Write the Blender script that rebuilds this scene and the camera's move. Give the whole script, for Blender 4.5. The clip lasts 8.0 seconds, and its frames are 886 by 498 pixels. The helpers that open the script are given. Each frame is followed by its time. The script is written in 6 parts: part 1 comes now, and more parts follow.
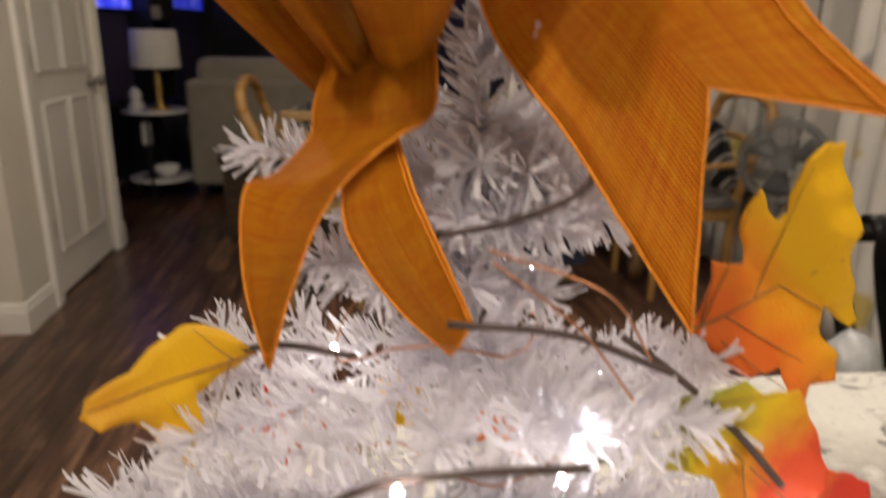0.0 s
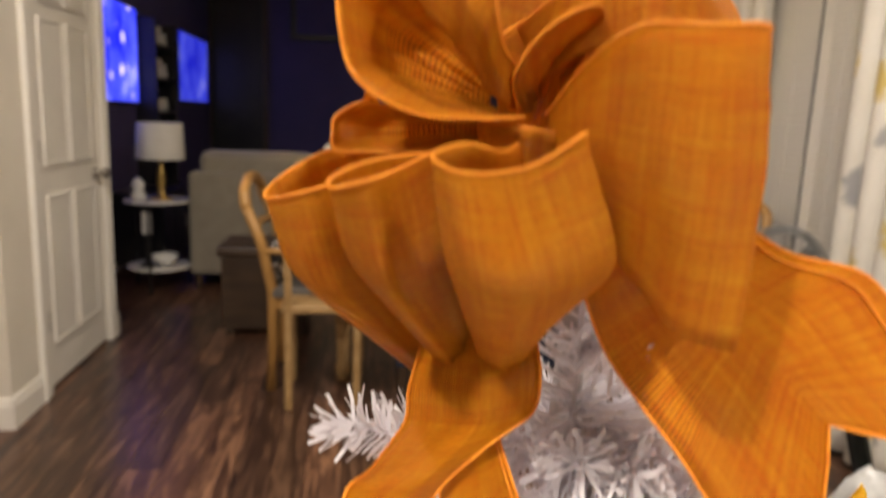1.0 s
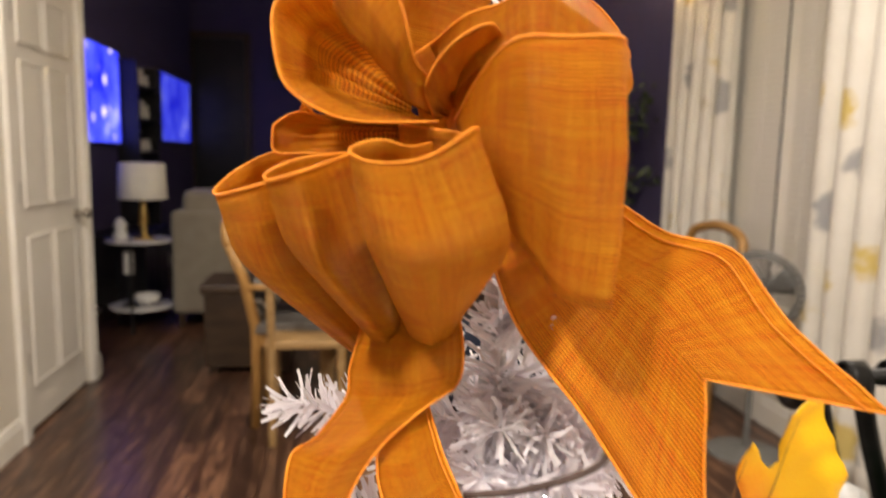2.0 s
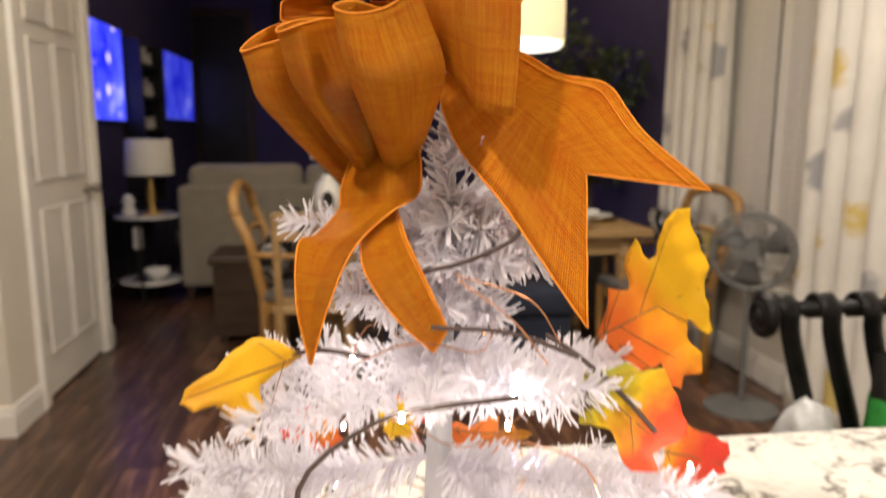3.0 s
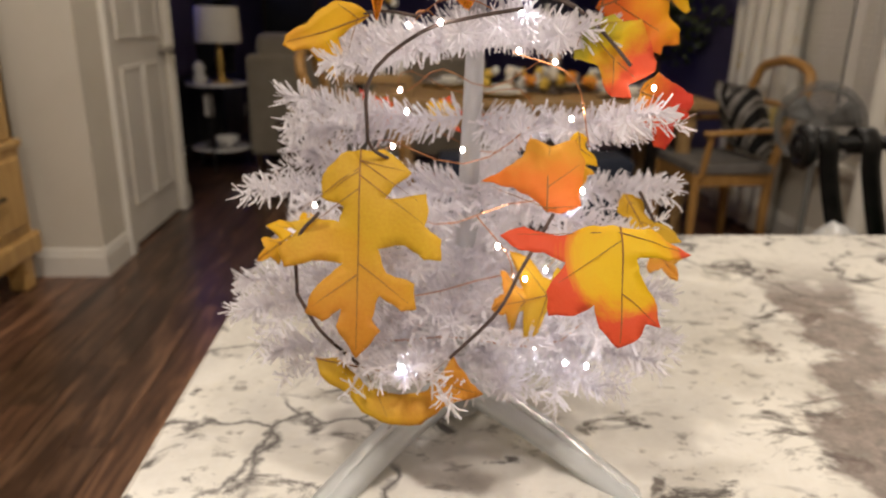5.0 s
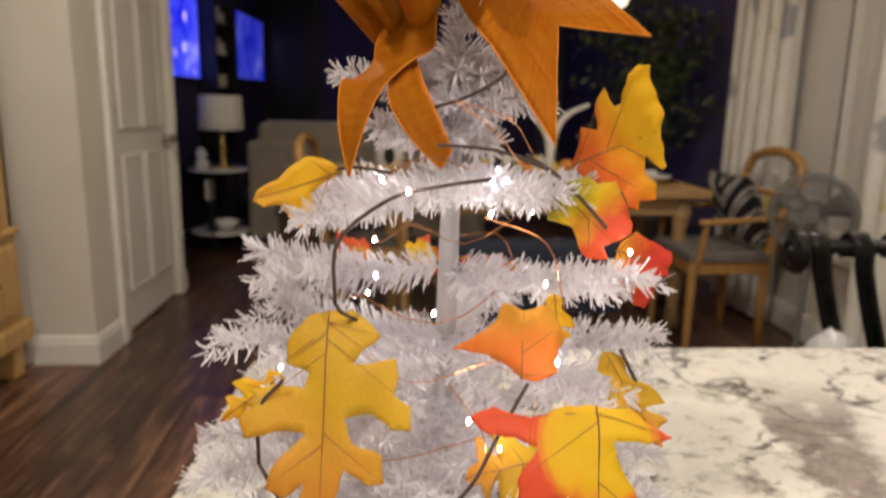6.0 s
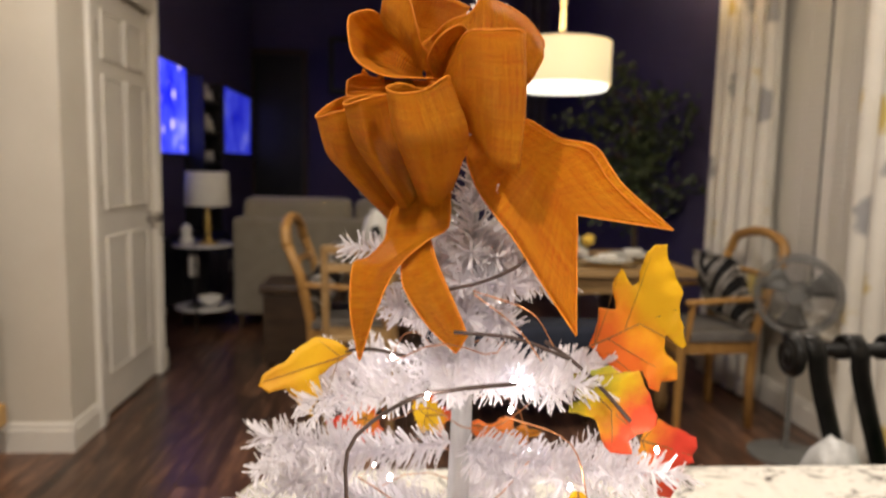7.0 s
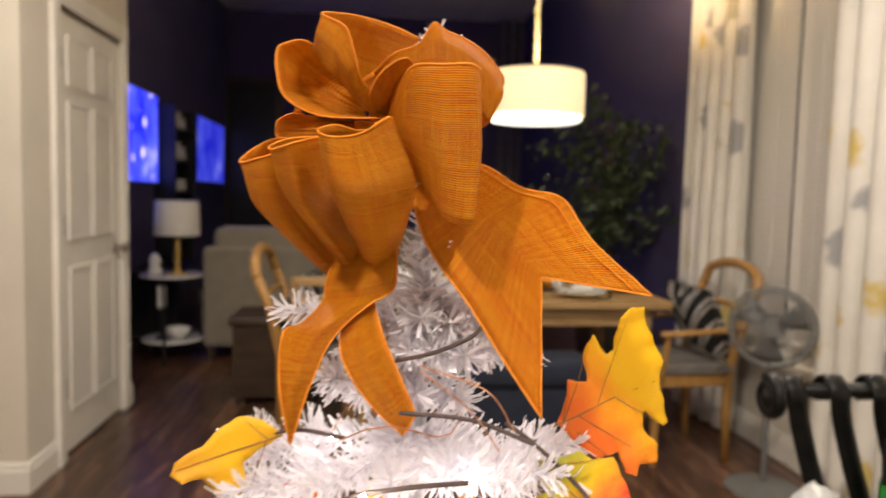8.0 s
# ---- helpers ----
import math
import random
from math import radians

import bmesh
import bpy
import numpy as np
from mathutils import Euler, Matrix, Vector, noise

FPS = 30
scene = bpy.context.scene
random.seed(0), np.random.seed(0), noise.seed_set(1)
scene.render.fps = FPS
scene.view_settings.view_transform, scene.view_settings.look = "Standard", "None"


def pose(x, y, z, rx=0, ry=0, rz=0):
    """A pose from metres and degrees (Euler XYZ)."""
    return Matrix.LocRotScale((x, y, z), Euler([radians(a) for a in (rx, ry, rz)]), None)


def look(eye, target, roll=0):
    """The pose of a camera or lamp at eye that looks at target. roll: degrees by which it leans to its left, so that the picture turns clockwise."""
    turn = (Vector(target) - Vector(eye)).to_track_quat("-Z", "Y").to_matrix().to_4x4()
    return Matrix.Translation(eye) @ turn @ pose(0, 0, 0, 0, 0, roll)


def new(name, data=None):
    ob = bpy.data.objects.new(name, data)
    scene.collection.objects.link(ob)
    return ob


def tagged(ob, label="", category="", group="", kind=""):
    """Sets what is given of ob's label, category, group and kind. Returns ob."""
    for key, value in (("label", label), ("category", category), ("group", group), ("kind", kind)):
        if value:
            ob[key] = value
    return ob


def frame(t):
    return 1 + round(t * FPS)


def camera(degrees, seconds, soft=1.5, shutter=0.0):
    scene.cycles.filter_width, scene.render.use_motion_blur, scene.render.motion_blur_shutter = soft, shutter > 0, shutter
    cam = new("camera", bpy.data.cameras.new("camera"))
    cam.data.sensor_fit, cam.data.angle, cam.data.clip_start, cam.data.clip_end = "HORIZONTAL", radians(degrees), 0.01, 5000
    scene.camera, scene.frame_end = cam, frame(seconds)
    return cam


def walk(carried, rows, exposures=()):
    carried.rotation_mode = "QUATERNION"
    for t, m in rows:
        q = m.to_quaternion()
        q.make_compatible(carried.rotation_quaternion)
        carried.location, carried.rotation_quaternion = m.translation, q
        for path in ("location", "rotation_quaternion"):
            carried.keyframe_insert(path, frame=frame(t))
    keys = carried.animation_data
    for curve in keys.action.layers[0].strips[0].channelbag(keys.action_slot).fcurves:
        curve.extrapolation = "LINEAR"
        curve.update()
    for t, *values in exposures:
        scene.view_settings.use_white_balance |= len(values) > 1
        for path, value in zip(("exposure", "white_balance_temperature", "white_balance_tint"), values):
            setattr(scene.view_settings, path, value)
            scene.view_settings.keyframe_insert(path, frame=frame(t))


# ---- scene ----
cam = camera(63.8, 8.0, soft=1.5, shutter=0.5)
PATH = [
    (0, (0.065, 0.066, 1.229), (0.292, 1.961, 0.63), 1.1),
    (0.5, (0.046, 0.075, 1.258), (0.282, 2.001, 0.775), 1.8),
    (1, (0.037, 0.084, 1.281), (0.285, 2.035, 0.918), 2.3),
    (1.2, (0.036, 0.082, 1.287), (0.303, 2.04, 0.978), 2.4),
    (2.5, (0.056, 0.018, 1.254), (0.341, 1.98, 0.991), 0.6),
    (3, (0.054, -0.034, 1.232), (0.326, 1.921, 0.905), 0.2),
    (3.5, (0.04, -0.069, 1.208), (0.297, 1.869, 0.788), 0.0),
    (4, (0.016, -0.09, 1.167), (0.258, 1.825, 0.642), 0.4),
    (4.2, (0.019, -0.12, 1.156), (0.254, 1.788, 0.605), 0.4),
    (5.3, (0.067, -0.162, 1.142), (0.138, 1.733, 0.506), 1.2),
    (5.5, (0.07, -0.153, 1.156), (0.14, 1.77, 0.612), 1.2),
    (6, (0.071, -0.137, 1.181), (0.171, 1.817, 0.765), 1.1),
    (6.5, (0.059, -0.124, 1.214), (0.184, 1.847, 0.9), 1.0),
    (7, (0.055, -0.113, 1.238), (0.199, 1.868, 1.01), 1.2),
    (7.5, (0.054, -0.093, 1.246), (0.229, 1.891, 1.069), 1.4),
    (8, (0.072, -0.065, 1.249), (0.281, 1.918, 1.101), 1.4),
]
EXPOSURES = ((0, -0.35), (0.5, 0.1), (1, 0.42), (2.5, 0.62), (3, 0.35), (3.5, 0.18), (4, -0.05), (5.5, -0.35), (6, -0.2), (6.5, 0.0), (7, 0.15), (7.5, 0.34), (8, 0.42))
walk(cam, [(t, look(eye, target, roll)) for t, eye, target, roll in PATH], EXPOSURES)
cam.data.dof.use_dof, cam.data.dof.focus_distance, cam.data.dof.aperture_fstop = True, 0.26, 12.5

# ---- light ----
world = bpy.data.worlds.new("night")
world.use_nodes = True
world.node_tree.nodes["Background"].inputs[0].default_value = (0.012, 0.013, 0.022, 1)
world.node_tree.nodes["Background"].inputs[1].default_value = 0.6
scene.world = world


def lamp(name, kind, place, power, colour, size=0.2, target=None):
    data = bpy.data.lights.new(name, kind)
    data.energy, data.color = power, colour
    if kind == "AREA":
        data.shape, data.size = "DISK", size
    else:
        data.shadow_soft_size = size
    ob = new(name, data)
    ob.matrix_world = look(place, target) if target else Matrix.Translation(place)
    return ob


WARM = (1.0, 0.89, 0.78)
# no fixtures in view; the far two are added to brighten walls, curtains and floor
for x, y, w in ((-0.75, -0.55, 30), (0.75, -0.75, 24), (-0.8, 1.85, 25), (1.25, 1.6, 25)):
    lamp("kitchen_downlight", "AREA", (x, y, 2.66), w, WARM, 0.16, (x, y, 0))
lamp("pendant_bulb", "POINT", (0.965, 3.8, 1.80), 72, (1.0, 0.78, 0.5), 0.06)


# ---- materials ----
def shader(name):
    m = bpy.data.materials.new(name)
    m.use_nodes = True
    nt = m.node_tree
    return m, nt, nt.nodes["Principled BSDF"]


def node(nt, kind, **values):
    n = nt.nodes.new(kind)
    for key, v in values.items():
        n.inputs[key].default_value = v
    return n


def coords(nt, out="Object", scale=(1, 1, 1)):
    tc = nt.nodes.new("ShaderNodeTexCoord")
    mp = nt.nodes.new("ShaderNodeMapping")
    mp.inputs["Scale"].default_value = scale
    nt.links.new(tc.outputs[out], mp.inputs["Vector"])
    return mp.outputs["Vector"]


def ramp(nt, fac, stops):
    r = nt.nodes.new("ShaderNodeValToRGB")
    el = r.color_ramp.elements
    while len(el) < len(stops):
        el.new(0.5)
    for e, (p, c) in zip(el, stops):
        e.position, e.color = p, (*c, 1)
    nt.links.new(fac, r.inputs["Fac"])
    return r.outputs["Color"]


def noise_tex(nt, vec, scale, detail=4, rough=0.55, distortion=0.0):
    n = node(nt, "ShaderNodeTexNoise", Scale=scale, Detail=detail, Roughness=rough, Distortion=distortion)
    nt.links.new(vec, n.inputs["Vector"])
    return n.outputs["Fac"]


def bump(nt, bs, height, strength, dist=0.002):
    b = node(nt, "ShaderNodeBump", Strength=strength, Distance=dist)
    nt.links.new(height, b.inputs["Height"])
    nt.links.new(b.outputs["Normal"], bs.inputs["Normal"])


def mixed(nt, fac, a, b, kind="MIX"):
    m = nt.nodes.new("ShaderNodeMix")
    m.data_type, m.blend_type = "RGBA", kind
    for s, v in ((m.inputs[0], fac), (m.inputs[6], a), (m.inputs[7], b)):
        if isinstance(v, (int, float)):
            s.default_value = v
        elif isinstance(v, tuple):
            s.default_value = (*v, 1)
        else:
            nt.links.new(v, s)
    return m.outputs[2]


def surface(name, c1, c2, scale=8, rough=0.6, metal=0.0, relief=0.15, fine=120, stretch=(1, 1, 1), sheen=0.0):
    m, nt, bs = shader(name)
    vec = coords(nt, "Object", stretch)
    a = noise_tex(nt, vec, scale, 5)
    f = noise_tex(nt, vec, fine, 3)
    base = ramp(nt, a, ((0.3, c1), (0.7, c2)))
    col = mixed(nt, 0.12, base, ramp(nt, f, ((0.3, (0.25, 0.25, 0.25)), (0.7, (0.75, 0.75, 0.75)))), "OVERLAY")
    nt.links.new(col, bs.inputs["Base Color"])
    rr = node(nt, "ShaderNodeMapRange")
    rr.inputs["To Min"].default_value, rr.inputs["To Max"].default_value = max(0.03, rough - 0.1), min(1, rough + 0.1)
    nt.links.new(a, rr.inputs["Value"])
    nt.links.new(rr.outputs["Result"], bs.inputs["Roughness"])
    bs.inputs["Metallic"].default_value = metal
    bs.inputs["Sheen Weight"].default_value = sheen
    bump(nt, bs, f, relief)
    return m


WALL = surface("cream_wall_paint", (0.62, 0.58, 0.5), (0.68, 0.64, 0.56), 3, 0.75, fine=260, relief=0.08)
TRIM = surface("white_trim_paint", (0.74, 0.71, 0.65), (0.8, 0.77, 0.71), 5, 0.42, fine=90, relief=0.05)
NAVY = surface("dark_navy_wall_paint", (0.07, 0.06, 0.15), (0.085, 0.072, 0.175), 3, 0.8, fine=260)
CEIL = surface("ceiling_paint", (0.72, 0.7, 0.66), (0.77, 0.75, 0.7), 3, 0.9, fine=200)
BLACKM = surface("black_lacquer", (0.006, 0.006, 0.007), (0.014, 0.013, 0.013), 9, 0.35)
IRON = surface("black_iron", (0.008, 0.008, 0.008), (0.02, 0.019, 0.018), 30, 0.38, 0.6, 0.3, 180)
NICKEL = surface("aged_nickel", (0.25, 0.23, 0.2), (0.4, 0.37, 0.33), 20, 0.32, 0.95)
BRASS = surface("brass", (0.55, 0.38, 0.12), (0.7, 0.5, 0.18), 20, 0.3, 0.95)
OAK = surface("honey_oak", (0.3, 0.15, 0.04), (0.45, 0.25, 0.075), 5, 0.42, fine=60, stretch=(6, 6, 1))
PINE = surface("knotty_pine", (0.4, 0.23, 0.07), (0.58, 0.37, 0.14), 4, 0.45, fine=50, stretch=(5, 5, 1))
TABLEWOOD = surface("dining_table_wood", (0.3, 0.18, 0.07), (0.45, 0.29, 0.13), 4, 0.4, fine=60, stretch=(1, 6, 6))
DARKWOOD = surface("dark_brown_wood", (0.035, 0.02, 0.012), (0.07, 0.04, 0.022), 5, 0.45, fine=60, stretch=(1, 5, 5))
SOFA = surface("beige_woven_fabric", (0.24, 0.21, 0.165), (0.3, 0.265, 0.21), 10, 0.9, fine=500, relief=0.4, sheen=0.3)
GREYSEAT = surface("grey_seat_fabric", (0.12, 0.11, 0.1), (0.18, 0.165, 0.15), 14, 0.9, fine=500, relief=0.4)
LINEN = surface("white_linen_shade", (0.7, 0.68, 0.64), (0.78, 0.76, 0.71), 10, 0.85, fine=600, relief=0.3)
CERAMIC = surface("white_ceramic", (0.72, 0.71, 0.68), (0.8, 0.79, 0.76), 12, 0.22)
MARBLE = surface("white_marble", (0.55, 0.54, 0.53), (0.8, 0.79, 0.78), 6, 0.2)
FOLIAGE = surface("dark_green_foliage", (0.03, 0.045, 0.018), (0.075, 0.1, 0.04), 6, 0.5)
BARK = surface("brown_bark", (0.06, 0.04, 0.025), (0.12, 0.08, 0.05), 30, 0.85, relief=0.5)
VINE = surface("dark_brown_vine", (0.05, 0.03, 0.025), (0.1, 0.065, 0.055), 80, 0.6, relief=0.4, fine=900)
VEIN = surface("leaf_vein", (0.24, 0.11, 0.03), (0.36, 0.18, 0.05), 80, 0.7)
COPPER = surface("copper_wire", (0.5, 0.22, 0.1), (0.65, 0.3, 0.14), 60, 0.35, 0.9)
TERRA = surface("dark_planter_glaze", (0.05, 0.045, 0.04), (0.08, 0.07, 0.06), 12, 0.4)
GREYPLASTIC = surface("grey_fan_plastic", (0.12, 0.12, 0.115), (0.17, 0.17, 0.165), 12, 0.5)
BLUECLOTH = surface("dark_blue_cloth", (0.01, 0.014, 0.03), (0.02, 0.027, 0.05), 20, 0.9)
GREENBAG = surface("green_printed_film", (0.03, 0.3, 0.05), (0.06, 0.42, 0.08), 12, 0.35)
ORANGE_F = surface("orange_petals", (0.7, 0.2, 0.02), (0.85, 0.38, 0.04), 40, 0.6)
YELLOW_F = surface("yellow_petals", (0.75, 0.5, 0.05), (0.85, 0.6, 0.12), 40, 0.6)


def needle_material():
    m, nt, bs = shader("white_tinsel_needles")
    geo = nt.nodes.new("ShaderNodeNewGeometry")
    col = ramp(nt, geo.outputs["Random Per Island"], ((0.0, (0.82, 0.8, 0.84)), (1.0, (0.93, 0.91, 0.94))))
    nt.links.new(col, bs.inputs["Base Color"])
    bs.inputs["Roughness"].default_value = 0.42
    tr = nt.nodes.new("ShaderNodeBsdfTranslucent")
    tr.inputs["Color"].default_value = (0.85, 0.82, 0.86, 1)
    mx = nt.nodes.new("ShaderNodeMixShader")
    mx.inputs[0].default_value = 0.42
    nt.links.new(bs.outputs[0], mx.inputs[1])
    nt.links.new(tr.outputs[0], mx.inputs[2])
    nt.links.new(mx.outputs[0], nt.nodes["Material Output"].inputs["Surface"])
    return m


def ribbon_material():
    """Orange burlap: a warp and a weft of uneven threads, thin enough to let some light through."""
    m, nt, bs = shader("orange_burlap_ribbon")
    uv = coords(nt, "UV")
    warp = node(nt, "ShaderNodeTexWave", Scale=420.0, Distortion=1.2, Detail=2.0)
    weft = node(nt, "ShaderNodeTexWave", Scale=330.0, Distortion=1.6, Detail=2.0)
    warp.bands_direction, weft.bands_direction = "X", "Y"
    for w in (warp, weft):
        w.inputs["Detail Scale"].default_value = 0.4
        nt.links.new(uv, w.inputs["Vector"])
    slubs = noise_tex(nt, coords(nt, "UV", (620, 22, 1)), 1.0, 3, 0.7)
    slubs2 = noise_tex(nt, coords(nt, "UV", (22, 520, 1)), 1.0, 3, 0.7)
    patch = noise_tex(nt, uv, 40.0, 3)
    weave = mixed(nt, 0.5, warp.outputs["Fac"], weft.outputs["Fac"])
    base = ramp(nt, patch, ((0.25, (0.74, 0.18, 0.003)), (0.75, (0.93, 0.33, 0.004))))
    thr = ramp(nt, weave, ((0.25, (0.36, 0.05, 0.001)), (0.6, (1.0, 0.44, 0.008))))
    col = mixed(nt, 0.6, base, thr)
    sl = mixed(nt, 0.5, slubs, slubs2)
    col = mixed(nt, 0.55, col, ramp(nt, sl, ((0.36, (0.16, 0.14, 0.13)), (0.5, (0.5, 0.5, 0.5)), (0.66, (0.82, 0.82, 0.82)))), "OVERLAY")
    col = mixed(nt, ramp(nt, sl, ((0.5, (0, 0, 0)), (0.72, (0.7, 0.7, 0.7)))), col, (0.92, 0.44, 0.025))
    nt.links.new(col, bs.inputs["Base Color"])
    bs.inputs["Roughness"].default_value = 0.55
    bs.inputs["Specular IOR Level"].default_value = 0.3
    bump(nt, bs, weave, 0.8, 0.0008)
    tr = nt.nodes.new("ShaderNodeBsdfTranslucent")
    nt.links.new(col, tr.inputs["Color"])
    mx = nt.nodes.new("ShaderNodeMixShader")
    mx.inputs[0].default_value = 0.36
    nt.links.new(bs.outputs[0], mx.inputs[1])
    nt.links.new(tr.outputs[0], mx.inputs[2])
    # open gaps between the threads
    gaps = node(nt, "ShaderNodeMapRange")
    gaps.inputs["From Min"].default_value, gaps.inputs["From Max"].default_value = 0.15, 0.55
    gaps.inputs["To Min"].default_value, gaps.inputs["To Max"].default_value = 0.2, 0.02
    nt.links.new(weave, gaps.inputs["Value"])
    thin = nt.nodes.new("ShaderNodeMixShader")
    nt.links.new(gaps.outputs["Result"], thin.inputs[0])
    nt.links.new(mx.outputs[0], thin.inputs[1])
    nt.links.new(nt.nodes.new("ShaderNodeBsdfTransparent").outputs[0], thin.inputs[2])
    nt.links.new(thin.outputs[0], nt.nodes["Material Output"].inputs["Surface"])
    return m


def leaf_material(name, stem_c, body_c, edge_c, cut=(0.15, 0.5, 0.85), skew=0.0, less=0.25):
    """A printed cloth leaf: colours run from the stem to the lobes, with faint side veins."""
    m, nt, bs = shader(name)
    uv = nt.nodes.new("ShaderNodeTexCoord").outputs["UV"]
    sep = nt.nodes.new("ShaderNodeSeparateXYZ")
    nt.links.new(uv, sep.inputs[0])
    n = noise_tex(nt, uv, 3.5, 4, 0.6)
    add = node(nt, "ShaderNodeMath")
    add.operation = "MULTIPLY_ADD"
    nt.links.new(n, add.inputs[0])
    add.inputs[1].default_value = 0.5
    nt.links.new(sep.outputs["Y"], add.inputs[2])
    sk = node(nt, "ShaderNodeMath")
    sk.operation = "MULTIPLY_ADD"
    nt.links.new(sep.outputs["X"], sk.inputs[0])
    sk.inputs[1].default_value = skew
    nt.links.new(add.outputs[0], sk.inputs[2])
    sub = node(nt, "ShaderNodeMath")
    sub.operation = "SUBTRACT"
    nt.links.new(sk.outputs[0], sub.inputs[0])
    sub.inputs[1].default_value = less
    col = ramp(nt, sub.outputs[0], ((cut[0], stem_c), (cut[1], body_c), (cut[2], edge_c)))
    fine = noise_tex(nt, uv, 60.0, 3)
    col = mixed(nt, 0.18, col, ramp(nt, fine, ((0.3, (0.3, 0.3, 0.3)), (0.7, (0.7, 0.7, 0.7)))), "OVERLAY")
    nt.links.new(col, bs.inputs["Base Color"])
    bs.inputs["Roughness"].default_value = 0.6
    bump(nt, bs, fine, 0.25, 0.001)
    tr = nt.nodes.new("ShaderNodeBsdfTranslucent")
    nt.links.new(col, tr.inputs["Color"])
    mx = nt.nodes.new("ShaderNodeMixShader")
    mx.inputs[0].default_value = 0.3
    nt.links.new(bs.outputs[0], mx.inputs[1])
    nt.links.new(tr.outputs[0], mx.inputs[2])
    nt.links.new(mx.outputs[0], nt.nodes["Material Output"].inputs["Surface"])
    return m


def granite_material():
    m, nt, bs = shader("cream_granite")
    vec = coords(nt, "Object")
    warp = coords(nt, "Object", (1.0, 1.5, 1.0))
    cloud = noise_tex(nt, vec, 5.0, 6, 0.6, 0.6)
    base = ramp(nt, cloud, ((0.3, (0.58, 0.55, 0.49)), (0.5, (0.79, 0.76, 0.69)), (0.7, (0.68, 0.655, 0.61))))
    streak = noise_tex(nt, warp, 13.0, 8, 0.66, 1.1)
    dark = ramp(nt, streak, ((0.57, (0, 0, 0)), (0.64, (1, 1, 1))))
    col = mixed(nt, dark, base, (0.15, 0.135, 0.125))
    grey = noise_tex(nt, vec, 9.0, 7, 0.65, 0.8)
    col = mixed(nt, ramp(nt, grey, ((0.58, (0, 0, 0)), (0.72, (0.75, 0.75, 0.75)))), col, (0.4, 0.37, 0.34))
    # one broad brown vein that runs across the slab
    sep = nt.nodes.new("ShaderNodeSeparateXYZ")
    nt.links.new(coords(nt, "Object"), sep.inputs[0])
    wob = noise_tex(nt, vec, 7.0, 5, 0.6)
    line = node(nt, "ShaderNodeMath")
    line.operation = "MULTIPLY_ADD"
    nt.links.new(sep.outputs["Y"], line.inputs[0])
    line.inputs[1].default_value = -0.26
    nt.links.new(sep.outputs["X"], line.inputs[2])
    w2 = node(nt, "ShaderNodeMath")
    w2.operation = "MULTIPLY_ADD"
    nt.links.new(wob, w2.inputs[0])
    w2.inputs[1].default_value = 0.34
    nt.links.new(line.outputs[0], w2.inputs[2])
    near = node(nt, "ShaderNodeMapRange")
    near.inputs["From Min"].default_value, near.inputs["From Max"].default_value = 0.62, 0.5
    nt.links.new(sep.outputs["Y"], near.inputs["Value"])
    band = ramp(nt, w2.outputs[0], ((0.0, (0, 0, 0)), (0.46, (0, 0, 0)), (0.48, (0.85, 0.85, 0.85)), (0.53, (0.85, 0.85, 0.85)), (0.56, (0, 0, 0))))
    band = mixed(nt, near.outputs["Result"], (0.0, 0.0, 0.0), band)
    col = mixed(nt, band, col, ramp(nt, noise_tex(nt, vec, 60.0, 5, 0.7), ((0.3, (0.1, 0.07, 0.06)), (0.7, (0.3, 0.24, 0.21)))))
    fleck = noise_tex(nt, coords(nt, "Object", (1.0, 1.6, 1.0)), 48.0, 6, 0.65, 0.3)
    col = mixed(nt, ramp(nt, fleck, ((0.58, (0, 0, 0)), (0.66, (0.7, 0.7, 0.7)))), col, (0.27, 0.245, 0.22))
    # thin broken black cracks
    wav = nt.nodes.new("ShaderNodeTexNoise")
    wav.inputs["Scale"].default_value, wav.inputs["Detail"].default_value = 11.0, 5.0
    nt.links.new(vec, wav.inputs["Vector"])
    bent = nt.nodes.new("ShaderNodeVectorMath")
    bent.operation = "MULTIPLY_ADD"
    nt.links.new(wav.outputs["Color"], bent.inputs[0])
    bent.inputs[1].default_value = (0.22, 0.22, 0.22)
    nt.links.new(vec, bent.inputs[2])
    crack = node(nt, "ShaderNodeTexVoronoi", Scale=8.0)
    crack.feature = "DISTANCE_TO_EDGE"
    nt.links.new(bent.outputs[0], crack.inputs["Vector"])
    thin = ramp(nt, crack.outputs["Distance"], ((0.0, (1, 1, 1)), (0.012, (0.8, 0.8, 0.8)), (0.05, (0, 0, 0))))
    some = ramp(nt, noise_tex(nt, vec, 6.0, 4, 0.6), ((0.46, (0, 0, 0)), (0.58, (0.9, 0.9, 0.9))))
    col = mixed(nt, mixed(nt, 1.0, thin, some, "MULTIPLY"), col, (0.09, 0.08, 0.08))
    grain = noise_tex(nt, vec, 160.0, 3, 0.6)
    col = mixed(nt, 0.2, col, ramp(nt, grain, ((0.3, (0.3, 0.3, 0.3)), (0.7, (0.72, 0.72, 0.72)))), "OVERLAY")
    nt.links.new(col, bs.inputs["Base Color"])
    bs.inputs["Roughness"].default_value = 0.22
    return m


